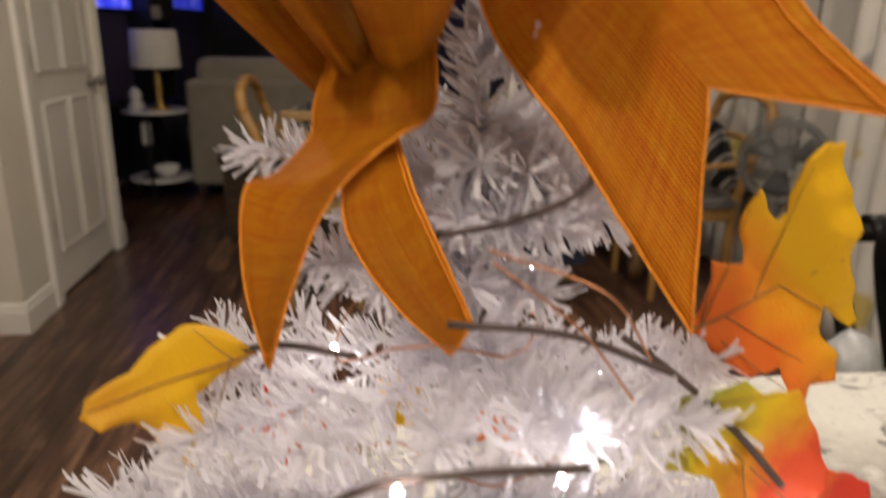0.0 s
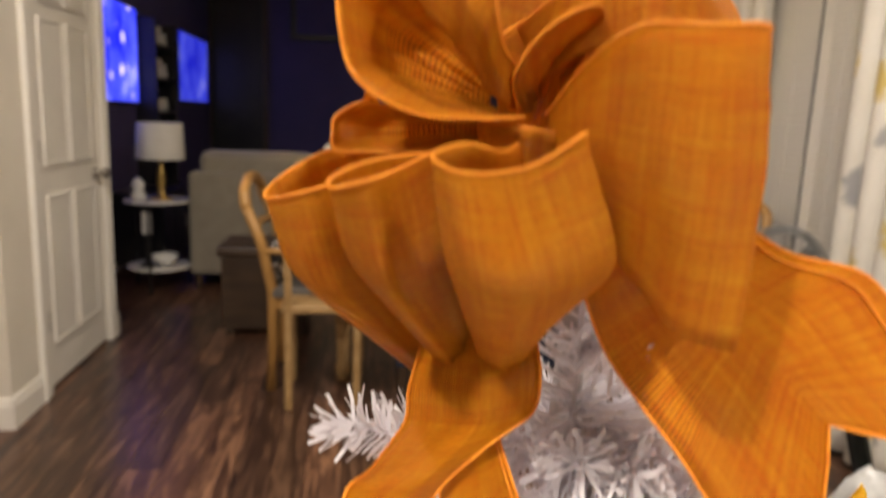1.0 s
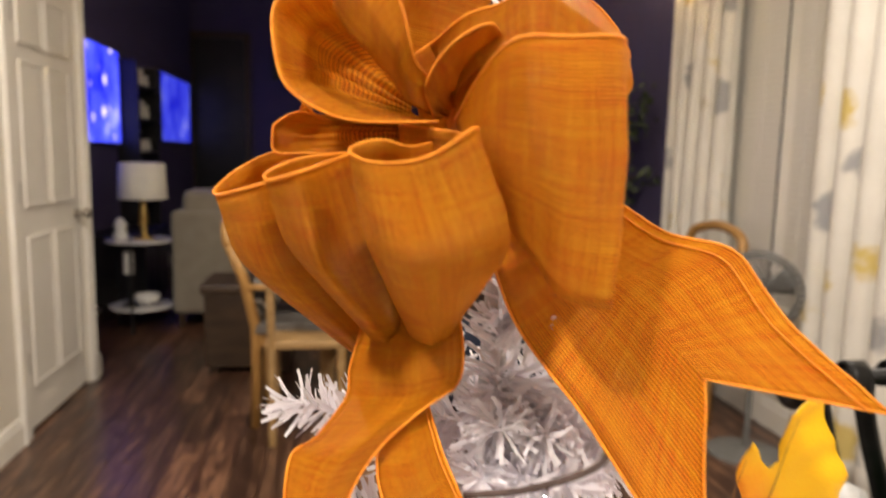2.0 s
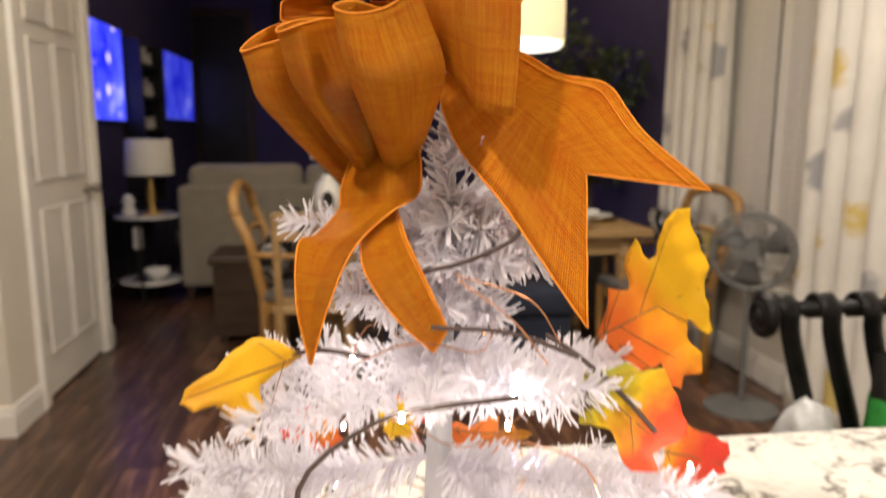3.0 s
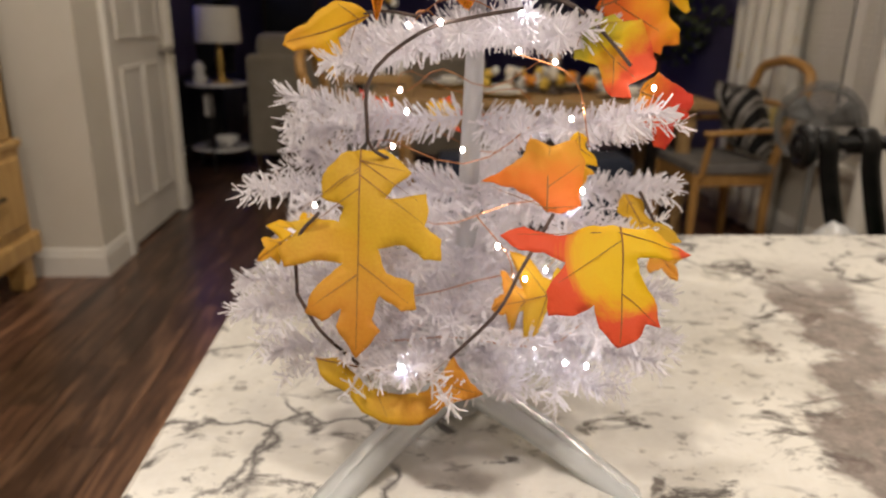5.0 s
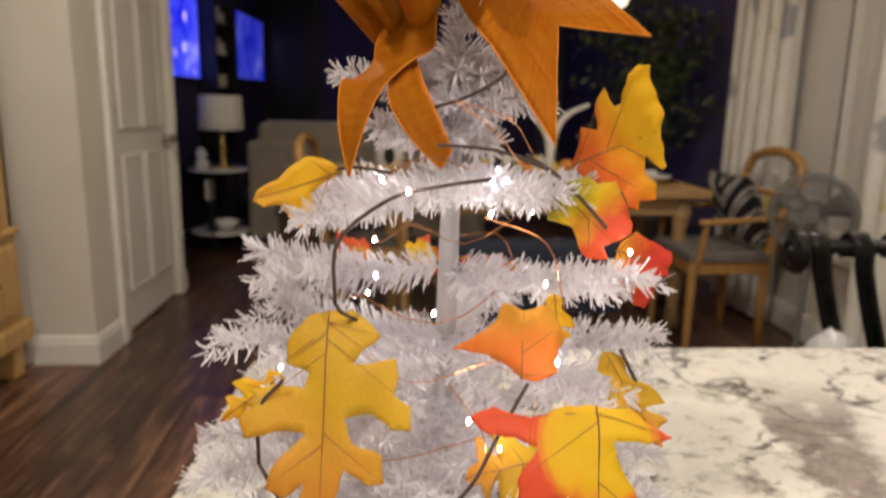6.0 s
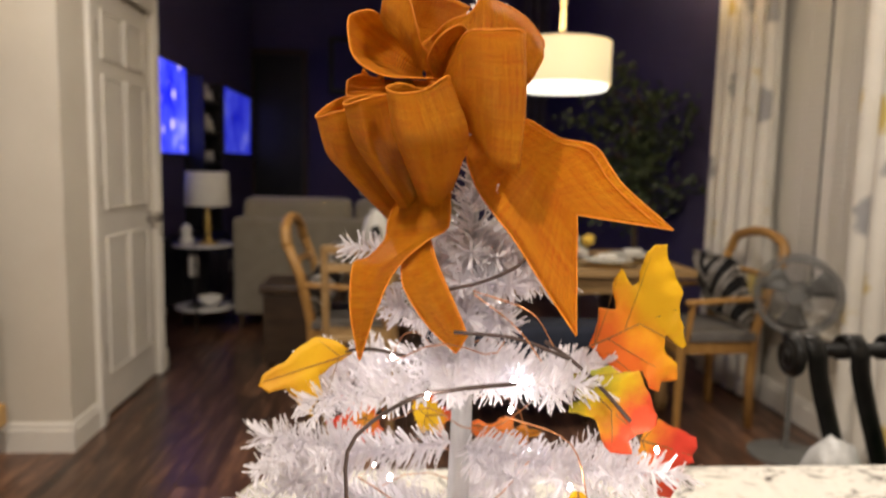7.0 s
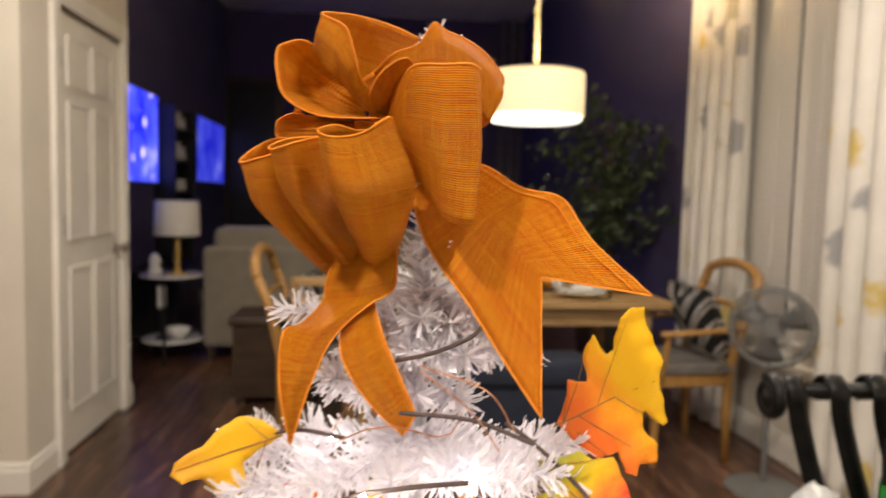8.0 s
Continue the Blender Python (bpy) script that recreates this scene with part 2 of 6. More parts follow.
def plank_material():
    m, nt, bs = shader("dark_walnut_plank")
    info = nt.nodes.new("ShaderNodeObjectInfo")
    vec = coords(nt, "Object", (9.0, 0.8, 1.0))
    shift = nt.nodes.new("ShaderNodeVectorMath")
    shift.operation = "SCALE"
    cmb = nt.nodes.new("ShaderNodeCombineXYZ")
    for k in range(3):
        nt.links.new(info.outputs["Random"], cmb.inputs[k])
    nt.links.new(cmb.outputs[0], shift.inputs[0])
    shift.inputs["Scale"].default_value = 57.0
    ad = nt.nodes.new("ShaderNodeVectorMath")
    nt.links.new(vec, ad.inputs[0])
    nt.links.new(shift.outputs[0], ad.inputs[1])
    grain = noise_tex(nt, ad.outputs[0], 3.0, 7, 0.6, 1.2)
    fine = noise_tex(nt, ad.outputs[0], 16.0, 4, 0.6, 0.4)
    a = ramp(nt, grain, ((0.3, (0.028, 0.014, 0.01)), (0.5, (0.075, 0.038, 0.024)), (0.72, (0.26, 0.145, 0.085))))
    tone = ramp(nt, info.outputs["Random"], ((0.0, (0.35, 0.35, 0.35)), (0.6, (0.5, 0.48, 0.47)), (1.0, (0.85, 0.8, 0.75))))
    col = mixed(nt, 1.0, a, tone, "OVERLAY")
    col = mixed(nt, 0.3, col, ramp(nt, fine, ((0.3, (0.2, 0.2, 0.2)), (0.7, (0.75, 0.75, 0.75)))), "OVERLAY")
    nt.links.new(col, bs.inputs["Base Color"])
    bs.inputs["Roughness"].default_value = 0.3
    bump(nt, bs, fine, 0.15, 0.001)
    return m


def curtain_material():
    m, nt, bs = shader("printed_curtain_cloth")
    uv = coords(nt, "UV")
    v = node(nt, "ShaderNodeTexVoronoi", Scale=3.6, Randomness=0.8)
    nt.links.new(uv, v.inputs["Vector"])
    wob = noise_tex(nt, uv, 16.0, 4)
    d = node(nt, "ShaderNodeMath")
    d.operation = "MULTIPLY_ADD"
    nt.links.new(wob, d.inputs[0])
    d.inputs[1].default_value = 0.35
    nt.links.new(v.outputs["Distance"], d.inputs[2])
    mask = ramp(nt, d.outputs[0], ((0.46, (1, 1, 1)), (0.56, (0, 0, 0))))
    sep = nt.nodes.new("ShaderNodeSeparateColor")
    nt.links.new(v.outputs["Color"], sep.inputs[0])
    ink = ramp(nt, sep.outputs[0], ((0.45, (0.58, 0.43, 0.1)), (0.55, (0.3, 0.3, 0.31))))
    base = ramp(nt, noise_tex(nt, uv, 5.0, 3), ((0.3, (0.66, 0.63, 0.57)), (0.7, (0.74, 0.71, 0.65))))
    nt.links.new(mixed(nt, mixed(nt, 1.0, mask, (0.9, 0.9, 0.9), "MULTIPLY"), base, ink), bs.inputs["Base Color"])
    bs.inputs["Roughness"].default_value = 0.9
    bump(nt, bs, noise_tex(nt, coords(nt, "UV"), 500.0, 2), 0.2)
    return m


def stripe_material():
    """Black and white woven bands that meet in points."""
    m, nt, bs = shader("black_white_woven_pattern")
    uv = nt.nodes.new("ShaderNodeTexCoord").outputs["UV"]
    sep = nt.nodes.new("ShaderNodeSeparateXYZ")
    nt.links.new(uv, sep.inputs[0])
    tri = node(nt, "ShaderNodeMath")
    tri.operation = "PINGPONG"
    nt.links.new(sep.outputs["X"], tri.inputs[0])
    tri.inputs[1].default_value = 0.5
    s = node(nt, "ShaderNodeMath")
    s.operation = "ADD"
    nt.links.new(tri.outputs[0], s.inputs[0])
    nt.links.new(sep.outputs["Y"], s.inputs[1])
    fr = node(nt, "ShaderNodeMath")
    fr.operation = "MULTIPLY"
    nt.links.new(s.outputs[0], fr.inputs[0])
    fr.inputs[1].default_value = 3.2
    f2 = node(nt, "ShaderNodeMath")
    f2.operation = "FRACT"
    nt.links.new(fr.outputs[0], f2.inputs[0])
    col = ramp(nt, f2.outputs[0], ((0.0, (0.012, 0.012, 0.013)), (0.42, (0.012, 0.012, 0.013)), (0.45, (0.5, 0.49, 0.46)), (0.56, (0.5, 0.49, 0.46)), (0.6, (0.02, 0.02, 0.02)), (0.7, (0.02, 0.02, 0.02)), (0.73, (0.55, 0.53, 0.5)), (0.86, (0.55, 0.53, 0.5)), (0.9, (0.012, 0.012, 0.013))))
    nt.links.new(col, bs.inputs["Base Color"])
    bs.inputs["Roughness"].default_value = 0.92
    bump(nt, bs, noise_tex(nt, uv, 300.0, 2), 0.3)
    return m


def glow(name, colour, strength):
    m, nt, bs = shader(name)
    bs.inputs["Base Color"].default_value = (*colour, 1)
    bs.inputs["Emission Color"].default_value = (*colour, 1)
    bs.inputs["Emission Strength"].default_value = strength
    return m


def screen_material(name, strength, spots):
    m, nt, bs = shader(name)
    vec = coords(nt, "Object")
    a = noise_tex(nt, vec, 3.0, 3)
    col = ramp(nt, a, ((0.35, (0.01, 0.015, 0.75)), (0.6, (0.08, 0.1, 0.95)), (0.75, (0.35, 0.35, 1.0))))
    if spots:
        v = node(nt, "ShaderNodeTexVoronoi", Scale=5.0)
        nt.links.new(vec, v.inputs["Vector"])
        col = mixed(nt, ramp(nt, v.outputs["Distance"], ((0.1, (1, 1, 1)), (0.3, (0, 0, 0)))), col, (0.9, 0.75, 1.0))
    bs.inputs["Base Color"].default_value = (0.01, 0.01, 0.01, 1)
    nt.links.new(col, bs.inputs["Emission Color"])
    bs.inputs["Emission Strength"].default_value = strength
    bs.inputs["Roughness"].default_value = 0.2
    return m


def clear_material(name, tint, rough=0.15, mix=0.5):
    """Clear moulded plastic or window glass."""
    m, nt, bs = shader(name)
    bs.inputs["Base Color"].default_value = (*tint, 1)
    bs.inputs["Roughness"].default_value = rough
    bs.inputs["Transmission Weight"].default_value = mix
    bs.inputs["IOR"].default_value = 1.4
    return m


NEEDLE, RIBBON, GRANITE, PLANK, CURTAIN, STRIPE = needle_material(), ribbon_material(), granite_material(), plank_material(), curtain_material(), stripe_material()
GLASS = clear_material("cabinet_glass", (0.6, 0.62, 0.6), 0.05, 0.9)
FROST = clear_material("frosted_white_plastic", (0.88, 0.9, 0.9), 0.28, 0.5)
HEM = surface("orange_ribbon_hem", (0.8, 0.22, 0.006), (0.95, 0.36, 0.012), 300, 0.6, fine=1500, relief=0.4)
LED = glow("warm_led", (1.0, 0.93, 0.86), 200.0)
LEDC = glow("cool_led", (0.86, 0.89, 1.0), 280.0)
SHADE = glow("lit_fabric_shade", (1.0, 0.84, 0.52), 0.46)
DIFFUSER = glow("lit_diffuser", (1.0, 0.95, 0.82), 1.6)
L_GOLD = leaf_material("gold_leaf", (0.66, 0.4, 0.02), (0.76, 0.48, 0.025), (0.72, 0.32, 0.03), (0.15, 0.55, 0.95), 0.3)
L_ORYEL = leaf_material("orange_yellow_leaf", (0.85, 0.2, 0.02), (0.88, 0.36, 0.01), (0.9, 0.56, 0.005), (0.35, 0.6, 0.85), -0.3, 0.0)
L_GREEN = leaf_material("green_yellow_red_leaf", (0.36, 0.36, 0.04), (0.85, 0.6, 0.01), (0.8, 0.1, 0.03), (0.16, 0.42, 0.78))
L_YELRED = leaf_material("yellow_red_leaf", (0.9, 0.62, 0.01), (0.9, 0.56, 0.01), (0.85, 0.12, 0.04), (0.3, 0.5, 0.68))
L_ORANGE = leaf_material("orange_leaf", (0.85, 0.22, 0.03), (0.85, 0.26, 0.03), (0.75, 0.36, 0.03), (0.1, 0.5, 0.9))
L_RED = leaf_material("red_orange_leaf", (0.88, 0.4, 0.02), (0.85, 0.16, 0.03), (0.75, 0.06, 0.03), (0.1, 0.35, 0.7))
L_YELLOW = leaf_material("yellow_leaf", (0.85, 0.5, 0.01), (0.88, 0.54, 0.01), (0.8, 0.42, 0.02))


# ---- building tools ----
BASE = {}
SITE = [Matrix.Identity(4)]


def site(a=(0, 0, 0), b=(0, 0, 0), size=1.0, turn=None):
    """Things made from here on have plan point a laid at b, at the given size."""
    SITE[0] = Matrix.Translation(b) @ (turn or Matrix.Identity(4)) @ Matrix.Scale(size, 4) @ Matrix.Translation(-Vector(a))


def thing(name, place, label, category, group="", kind=""):
    ob = new(name)
    ob.empty_display_size = 0.05
    ob.matrix_world = SITE[0] @ Matrix.Translation(place)
    BASE[ob] = Vector(place)
    return tagged(ob, label, category, group, kind)


def part(name, bm, material, parent=None, label="", smooth=False):
    """One mesh object from a bmesh in world metres; it hangs under its thing or part."""
    me = bpy.data.meshes.new(name)
    if smooth:
        for f in bm.faces:
            f.smooth = True
    bm.to_mesh(me)
    bm.free()
    me.materials.append(material)
    ob = new(name, me)
    if parent is not None:
        me.transform(Matrix.Translation(-BASE[parent]))
        BASE[ob] = BASE[parent]
        ob.parent = parent
    else:
        BASE[ob] = Vector((0, 0, 0))
    if label:
        ob["label"] = label
    return ob


def box(lo, hi, bevel=0.0, bm=None):
    bm = bm or bmesh.new()
    lo, hi = Vector(lo), Vector(hi)
    made = bmesh.ops.create_cube(bm, size=1.0, matrix=Matrix.Translation((lo + hi) / 2) @ Matrix.Diagonal((*(hi - lo), 1)))
    if bevel:
        edges = list({e for v in made["verts"] for e in v.link_edges})
        bmesh.ops.bevel(bm, geom=edges, offset=bevel, segments=2, affect="EDGES", profile=0.5)
    return bm


def tube(points, radius, seg=8, bm=None, flat=1.0):
    """A round bar along points; radius is a number or one per point."""
    bm = bm or bmesh.new()
    pts = [Vector(p) for p in points]
    rings = []
    side = None
    for i, p in enumerate(pts):
        d = (pts[min(i + 1, len(pts) - 1)] - pts[max(i - 1, 0)]).normalized()
        if side is None:
            side = d.cross(Vector((0, 0, 1)))
            if side.length < 1e-3:
                side = d.cross(Vector((0, 1, 0)))
        side = (side - d * side.dot(d)).normalized()
        up = side.cross(d)
        r = radius[i] if isinstance(radius, (list, tuple)) else radius
        rings.append([bm.verts.new(p + side * r * math.cos(a) + up * r * flat * math.sin(a)) for a in (2 * math.pi * k / seg for k in range(seg))])
    for a, b in zip(rings, rings[1:]):
        for k in range(seg):
            bm.faces.new((a[k], a[(k + 1) % seg], b[(k + 1) % seg], b[k]))
    bm.faces.new(rings[0][::-1])
    bm.faces.new(rings[-1])
    return bm


def lathe(profile, centre, seg=32, bm=None):
    """A turned body: profile of (radius, height)."""
    bm = bm or bmesh.new()
    c = Vector(centre)
    rings = [[bm.verts.new(c + Vector((r * math.cos(2 * math.pi * k / seg), r * math.sin(2 * math.pi * k / seg), z))) for k in range(seg)] for r, z in profile]
    for a, b in zip(rings, rings[1:]):
        for k in range(seg):
            bm.faces.new((a[k], a[(k + 1) % seg], b[(k + 1) % seg], b[k]))
    for ring, (r, z) in ((rings[0][::-1], profile[0]), (rings[-1], profile[-1])):
        if r > 1e-4:
            bm.faces.new(ring)
    return bm


def spline(points, n):
    """n + 1 points on a smooth curve through the given ones."""
    p = [Vector(q) for q in points]
    p = [2 * p[0] - p[1]] + p + [2 * p[-1] - p[-2]]
    out = []
    m = len(p) - 3
    for i in range(n + 1):
        s = min(i / n * m, m - 1e-6)
        k, f = int(s), s - int(s)
        a, b, c, d = p[k:k + 4]
        out.append(0.5 * (2 * b + (c - a) * f + (2 * a - 5 * b + 4 * c - d) * f * f + (3 * b - a - 3 * c + d) * f ** 3))
    return out


def grid(rows, uv=None, bm=None):
    """A sheet from rows of points, with UVs in metres along and across unless given."""
    bm = bm or bmesh.new()
    lay = bm.loops.layers.uv.verify()
    vs = [[bm.verts.new(p) for p in row] for row in rows]
    n, m = len(rows), len(rows[0])
    for i in range(n - 1):
        for j in range(m - 1):
            f = bm.faces.new((vs[i][j], vs[i][j + 1], vs[i + 1][j + 1], vs[i + 1][j]))
            for loop, (a, b) in zip(f.loops, ((i, j), (i, j + 1), (i + 1, j + 1), (i + 1, j))):
                loop[lay].uv = uv(a, b) if uv else (b / (m - 1), a / (n - 1))
    return bm


def thicken(bm, t):
    bmesh.ops.recalc_face_normals(bm, faces=bm.faces)
    bmesh.ops.solidify(bm, geom=bm.faces[:], thickness=t)
    return bm


def pillow_mesh(centre, size, puff, m):
    """A square cushion, fuller in the middle, lying in the plane of m's x and y."""
    n = 12
    bm = bmesh.new()
    for s in (1, -1):
        rows = []
        for i in range(n + 1):
            row = []
            for j in range(n + 1):
                a, b = 2 * i / n - 1, 2 * j / n - 1
                h = puff * ((1 - a ** 4) * (1 - b ** 4)) ** 0.6
                k = 1 - 0.06 * (1 - abs(a * b))
                row.append(m @ Vector((size * 0.5 * b * k, size * 0.5 * a * k, s * h)) + Vector(centre))
            rows.append(row)
        grid(rows, bm=bm)
    bmesh.ops.remove_doubles(bm, verts=bm.verts, dist=0.0005)
    return bm


# ---- structure ----
def wall(name, lo, hi, material, label):
    return tagged(part(name, box(lo, hi), material), label, "wall", kind="structure")


floor = tagged(part("floor", box((-5.2, -3.2, -0.12), (2.3, 10.0, -0.012)), DARKWOOD), "dark brown wood plank floor", "floor", kind="structure")
wall("wall_kitchen_west", (-2.14, -3.05, 0), (-2.02, 3.30, 2.7), WALL, "cream painted wall behind the hutch")
wall("wall_alcove", (-2.14, 3.30, 0), (-1.42, 3.42, 2.7), WALL, "cream painted wall behind the hutch")
wall("wall_closet_front", (-1.60, 2.91, 0), (-1.29, 3.03, 2.7), WALL, "cream painted wall beside the closet")
wall("wall_closet_return", (-1.60, 3.03, 0), (-1.48, 3.30, 2.7), WALL, "cream painted wall return beside the hutch")
wall("wall_closet_side", (-1.41, 3.03, 0), (-1.29, 3.262, 3.6), WALL, "cream painted wall end with the closet door")
wall("wall_closet_above", (-1.41, 3.262, 2.06), (-1.29, 4.036, 3.6), WALL, "cream painted wall over the closet door")
wall("wall_closet_end", (-1.41, 4.036, 0), (-1.29, 4.165, 3.6), WALL, "cream painted wall end")
wall("wall_closet_back", (-1.92, 4.045, 0), (-1.41, 4.165, 3.6), NAVY, "dark wall of the living room")
wall("wall_living_west", (-1.92, 4.165, 0), (-1.80, 9.6, 3.6), NAVY, "dark navy painted wall behind the television")
wall("wall_east", (2.10, -3.2, 0), (2.24, 2.55, 3.6), WALL, "beige painted window wall")
wall("wall_east_below", (2.10, 2.55, 0), (2.24, 3.68, 0.5), WALL, "beige painted wall below the window")
wall("wall_east_above", (2.10, 2.55, 2.62), (2.24, 3.68, 3.6), WALL, "beige painted wall above the window")
wall("wall_east_mid", (2.10, 3.68, 0), (2.24, 4.02, 3.6), WALL, "beige painted wall beyond the window")
wall("wall_east_far", (2.10, 4.02, 0), (2.24, 9.6, 3.6), NAVY, "dark painted living room wall")
wall("wall_north", (-1.92, 9.6, 0), (2.24, 9.75, 3.6), NAVY, "dark navy painted living room wall")
# these walls and the kitchen ceiling are unseen, added to enclose the room
wall("wall_west", (-5.15, -3.2, 0), (-5.0, 4.165, 3.6), WALL, "cream painted wall")
wall("wall_south", (-5.0, -3.2, 0), (2.10, -3.05, 2.7), WALL, "unseen cream wall added to close the kitchen")
wall("wall_header", (-1.29, 2.91, 2.7), (2.10, 3.03, 3.6), WALL, "unseen cream wall added over the kitchen opening")
tagged(part("ceiling", box((-5.0, -3.2, 2.7), (2.10, 2.91, 2.8)), CEIL), "unseen white ceiling added over the kitchen", "ceiling", kind="structure")
tagged(part("ceiling_far", box((-5.0, 2.91, 3.6), (2.24, 9.75, 3.7)), CEIL), "white painted living room ceiling", "ceiling", kind="structure")


def board(name, a, b, out, height=0.13, depth=0.014):
    """A baseboard from a to b on the floor, that stands out by the vector out, with a moulded top."""
    a, b, out = Vector((*a, 0)), Vector((*b, 0)), Vector((*out, 0))
    prof = ((0, 0), (depth, 0), (depth, height * 0.72), (depth * 0.7, height * 0.8), (depth * 0.6, height * 0.93), (depth * 0.25, height), (0, height))
    bm = bmesh.new()
    ends = [[bm.verts.new(p + out * x + Vector((0, 0, z))) for x, z in prof] for p in (a, b)]
    n = len(prof)
    for k in range(n):
        bm.faces.new((ends[0][k], ends[0][(k + 1) % n], ends[1][(k + 1) % n], ends[1][k]))
    bm.faces.new(ends[0])
    bm.faces.new(ends[1][::-1])
    bmesh.ops.recalc_face_normals(bm, faces=bm.faces)
    return tagged(part(name, bm, TRIM), "white painted moulded baseboard", "baseboard", kind="structure")


board("baseboard", (-1.60, 2.91), (-1.276, 2.91), (0, -1))
board("baseboard", (-1.29, 2.898), (-1.29, 3.165), (1, 0))
board("baseboard", (-1.29, 4.105), (-1.29, 4.18), (1, 0))
board("baseboard", (2.10, -3.0), (2.10, 9.6), (-1, 0), 0.14)
board("baseboard", (-1.80, 4.17), (-1.80, 9.6), (1, 0))
board("baseboard", (-1.80, 9.6), (2.10, 9.6), (0, -1))


def casing():
    """A moulded door surround: an outer band and a proud inner bead."""
    c = tagged(part("trim", box((-1.29, 3.17, 0), (-1.274, 3.258, 2.13), 0.004), TRIM), "white painted door casing", "trim", kind="structure")
    part("jamb", box((-1.292, 4.042, 0), (-1.274, 4.10, 2.13), 0.004), TRIM, c)
    part("head", box((-1.292, 3.26, 2.045), (-1.274, 4.04, 2.13), 0.004), TRIM, c)
    part("bead", box((-1.274, 3.172, 0), (-1.266, 3.196, 2.13), 0.004), TRIM, c)
    part("bead", box((-1.274, 4.078, 0), (-1.266, 4.098, 2.13), 0.004), TRIM, c)


casing()


def closet_door():
    """A six-panel door, hinged on the near side; shut."""
    d = thing("door_1", (-1.31, 3.27, 0.01), "closed white six-panel closet door with a nickel knob", "door", kind="structure")
    y0, y1, x = 3.268, 4.03, -1.302
    part("slab", box((x - 0.035, y0, 0.015), (x, y1, 2.03), 0.002), TRIM, d)
    w = y1 - y0
    for a, b in ((0.15, 0.46), (0.54, 0.85)):
        for z0, z1 in ((0.22, 0.86), (1.02, 1.62), (1.72, 1.92)):
            p = part("panel", box((x - 0.004, y0 + w * a, z0), (x + 0.006, y0 + w * b, z1), 0.005), TRIM, d)
            fr = bmesh.new()
            for lo, hi in (((y0 + w * a - 0.016, z0 - 0.016), (y0 + w * a, z1 + 0.016)), ((y0 + w * b, z0 - 0.016), (y0 + w * b + 0.016, z1 + 0.016)),
                           ((y0 + w * a, z0 - 0.016), (y0 + w * b, z0)), ((y0 + w * a, z1), (y0 + w * b, z1 + 0.016))):
                box((x - 0.002, *lo), (x + 0.010, *hi), 0.004, fr)
            part("moulding", fr, TRIM, p)
    k = part("knob", lathe(((0.005, 0), (0.03, 0), (0.03, 0.008), (0.012, 0.014), (0.011, 0.035), (0.024, 0.042), (0.029, 0.055), (0.024, 0.068), (0.001, 0.072)), (0, 0, 0), 20), NICKEL, None, "aged nickel knob", True)
    k.data.transform(Matrix.Translation((x - d.location.x, 3.965 - d.location.y, 0.93 - d.location.z)) @ Matrix.Rotation(radians(90), 4, "Y"))
    k.parent = d
    BASE[k] = BASE[d]
    for z in (0.33, 1.075, 1.82):
        part("hinge", tube(((x + 0.012, y0 + 0.012, z - 0.045), (x + 0.012, y0 + 0.012, z + 0.045)), 0.009, 10), NICKEL, d, "aged nickel hinge")


closet_door()


def window_unit():
    w = thing("window_1", (2.12, 3.15, 0.5), "wide window behind closed white blinds", "window", kind="structure")
    for lo, hi in (((2.105, 2.55, 0.5), (2.16, 2.62, 2.62)), ((2.105, 3.61, 0.5), (2.16, 3.68, 2.62)), ((2.105, 2.62, 2.55), (2.16, 3.61, 2.62)), ((2.105, 2.62, 0.5), (2.16, 3.61, 0.56)), ((2.095, 3.08, 0.56), (2.16, 3.165, 2.55))):
        part("window_frame", box(lo, hi, 0.004), TRIM, w)
    for y, l in ((2.62, 0.46), (3.165, 0.445)):
        part("pane", box((2.18, y, 0.56), (2.186, y + l, 2.55)), GLASS, w)
    part("window_sill", box((2.05, 2.5, 0.46), (2.16, 3.73, 0.498), 0.006), TRIM, w)


window_unit()


def blind(y0, y1):
    b = thing("window_blind", (2.09, (y0 + y1) / 2, 0.6), "closed white horizontal slat blind in the window", "blind", "window blinds")
    part("headrail", box((2.07, y0, 2.50), (2.102, y1, 2.54), 0.004), TRIM, b)
    part("bottom_rail", box((2.075, y0, 0.575), (2.10, y1, 0.597), 0.004), TRIM, b)
    first = None
    n = 62
    for i in range(n):
        z = 0.62 + i * (2.48 - 0.62) / (n - 1)
        if first is None:
            bm = bmesh.new()
            rows = [[Vector((2.085 + 0.006 * math.cos(a) - 0.004 * t, y, 0.62 + 0.017 * t)) for y in (y0 + 0.004, y1 - 0.004)] for t, a in ((-1, 0.6), (-0.33, 0.1), (0.33, -0.1), (1, 0.6))]
            grid(rows, bm=bm)
            thicken(bm, 0.0012)
            first = part("slat", bm, TRIM, b)
        else:
            s = new("slat", first.data)
            s.parent = b
            s.location = (0, 0, z - 0.62)
    for y in (y0 + 0.12, y1 - 0.12):
        part("cord", tube(((2.068, y, 0.6), (2.068, y, 2.5)), 0.0015, 5), LINEN, b)


blind(2.60, 3.075)
blind(3.17, 3.63)


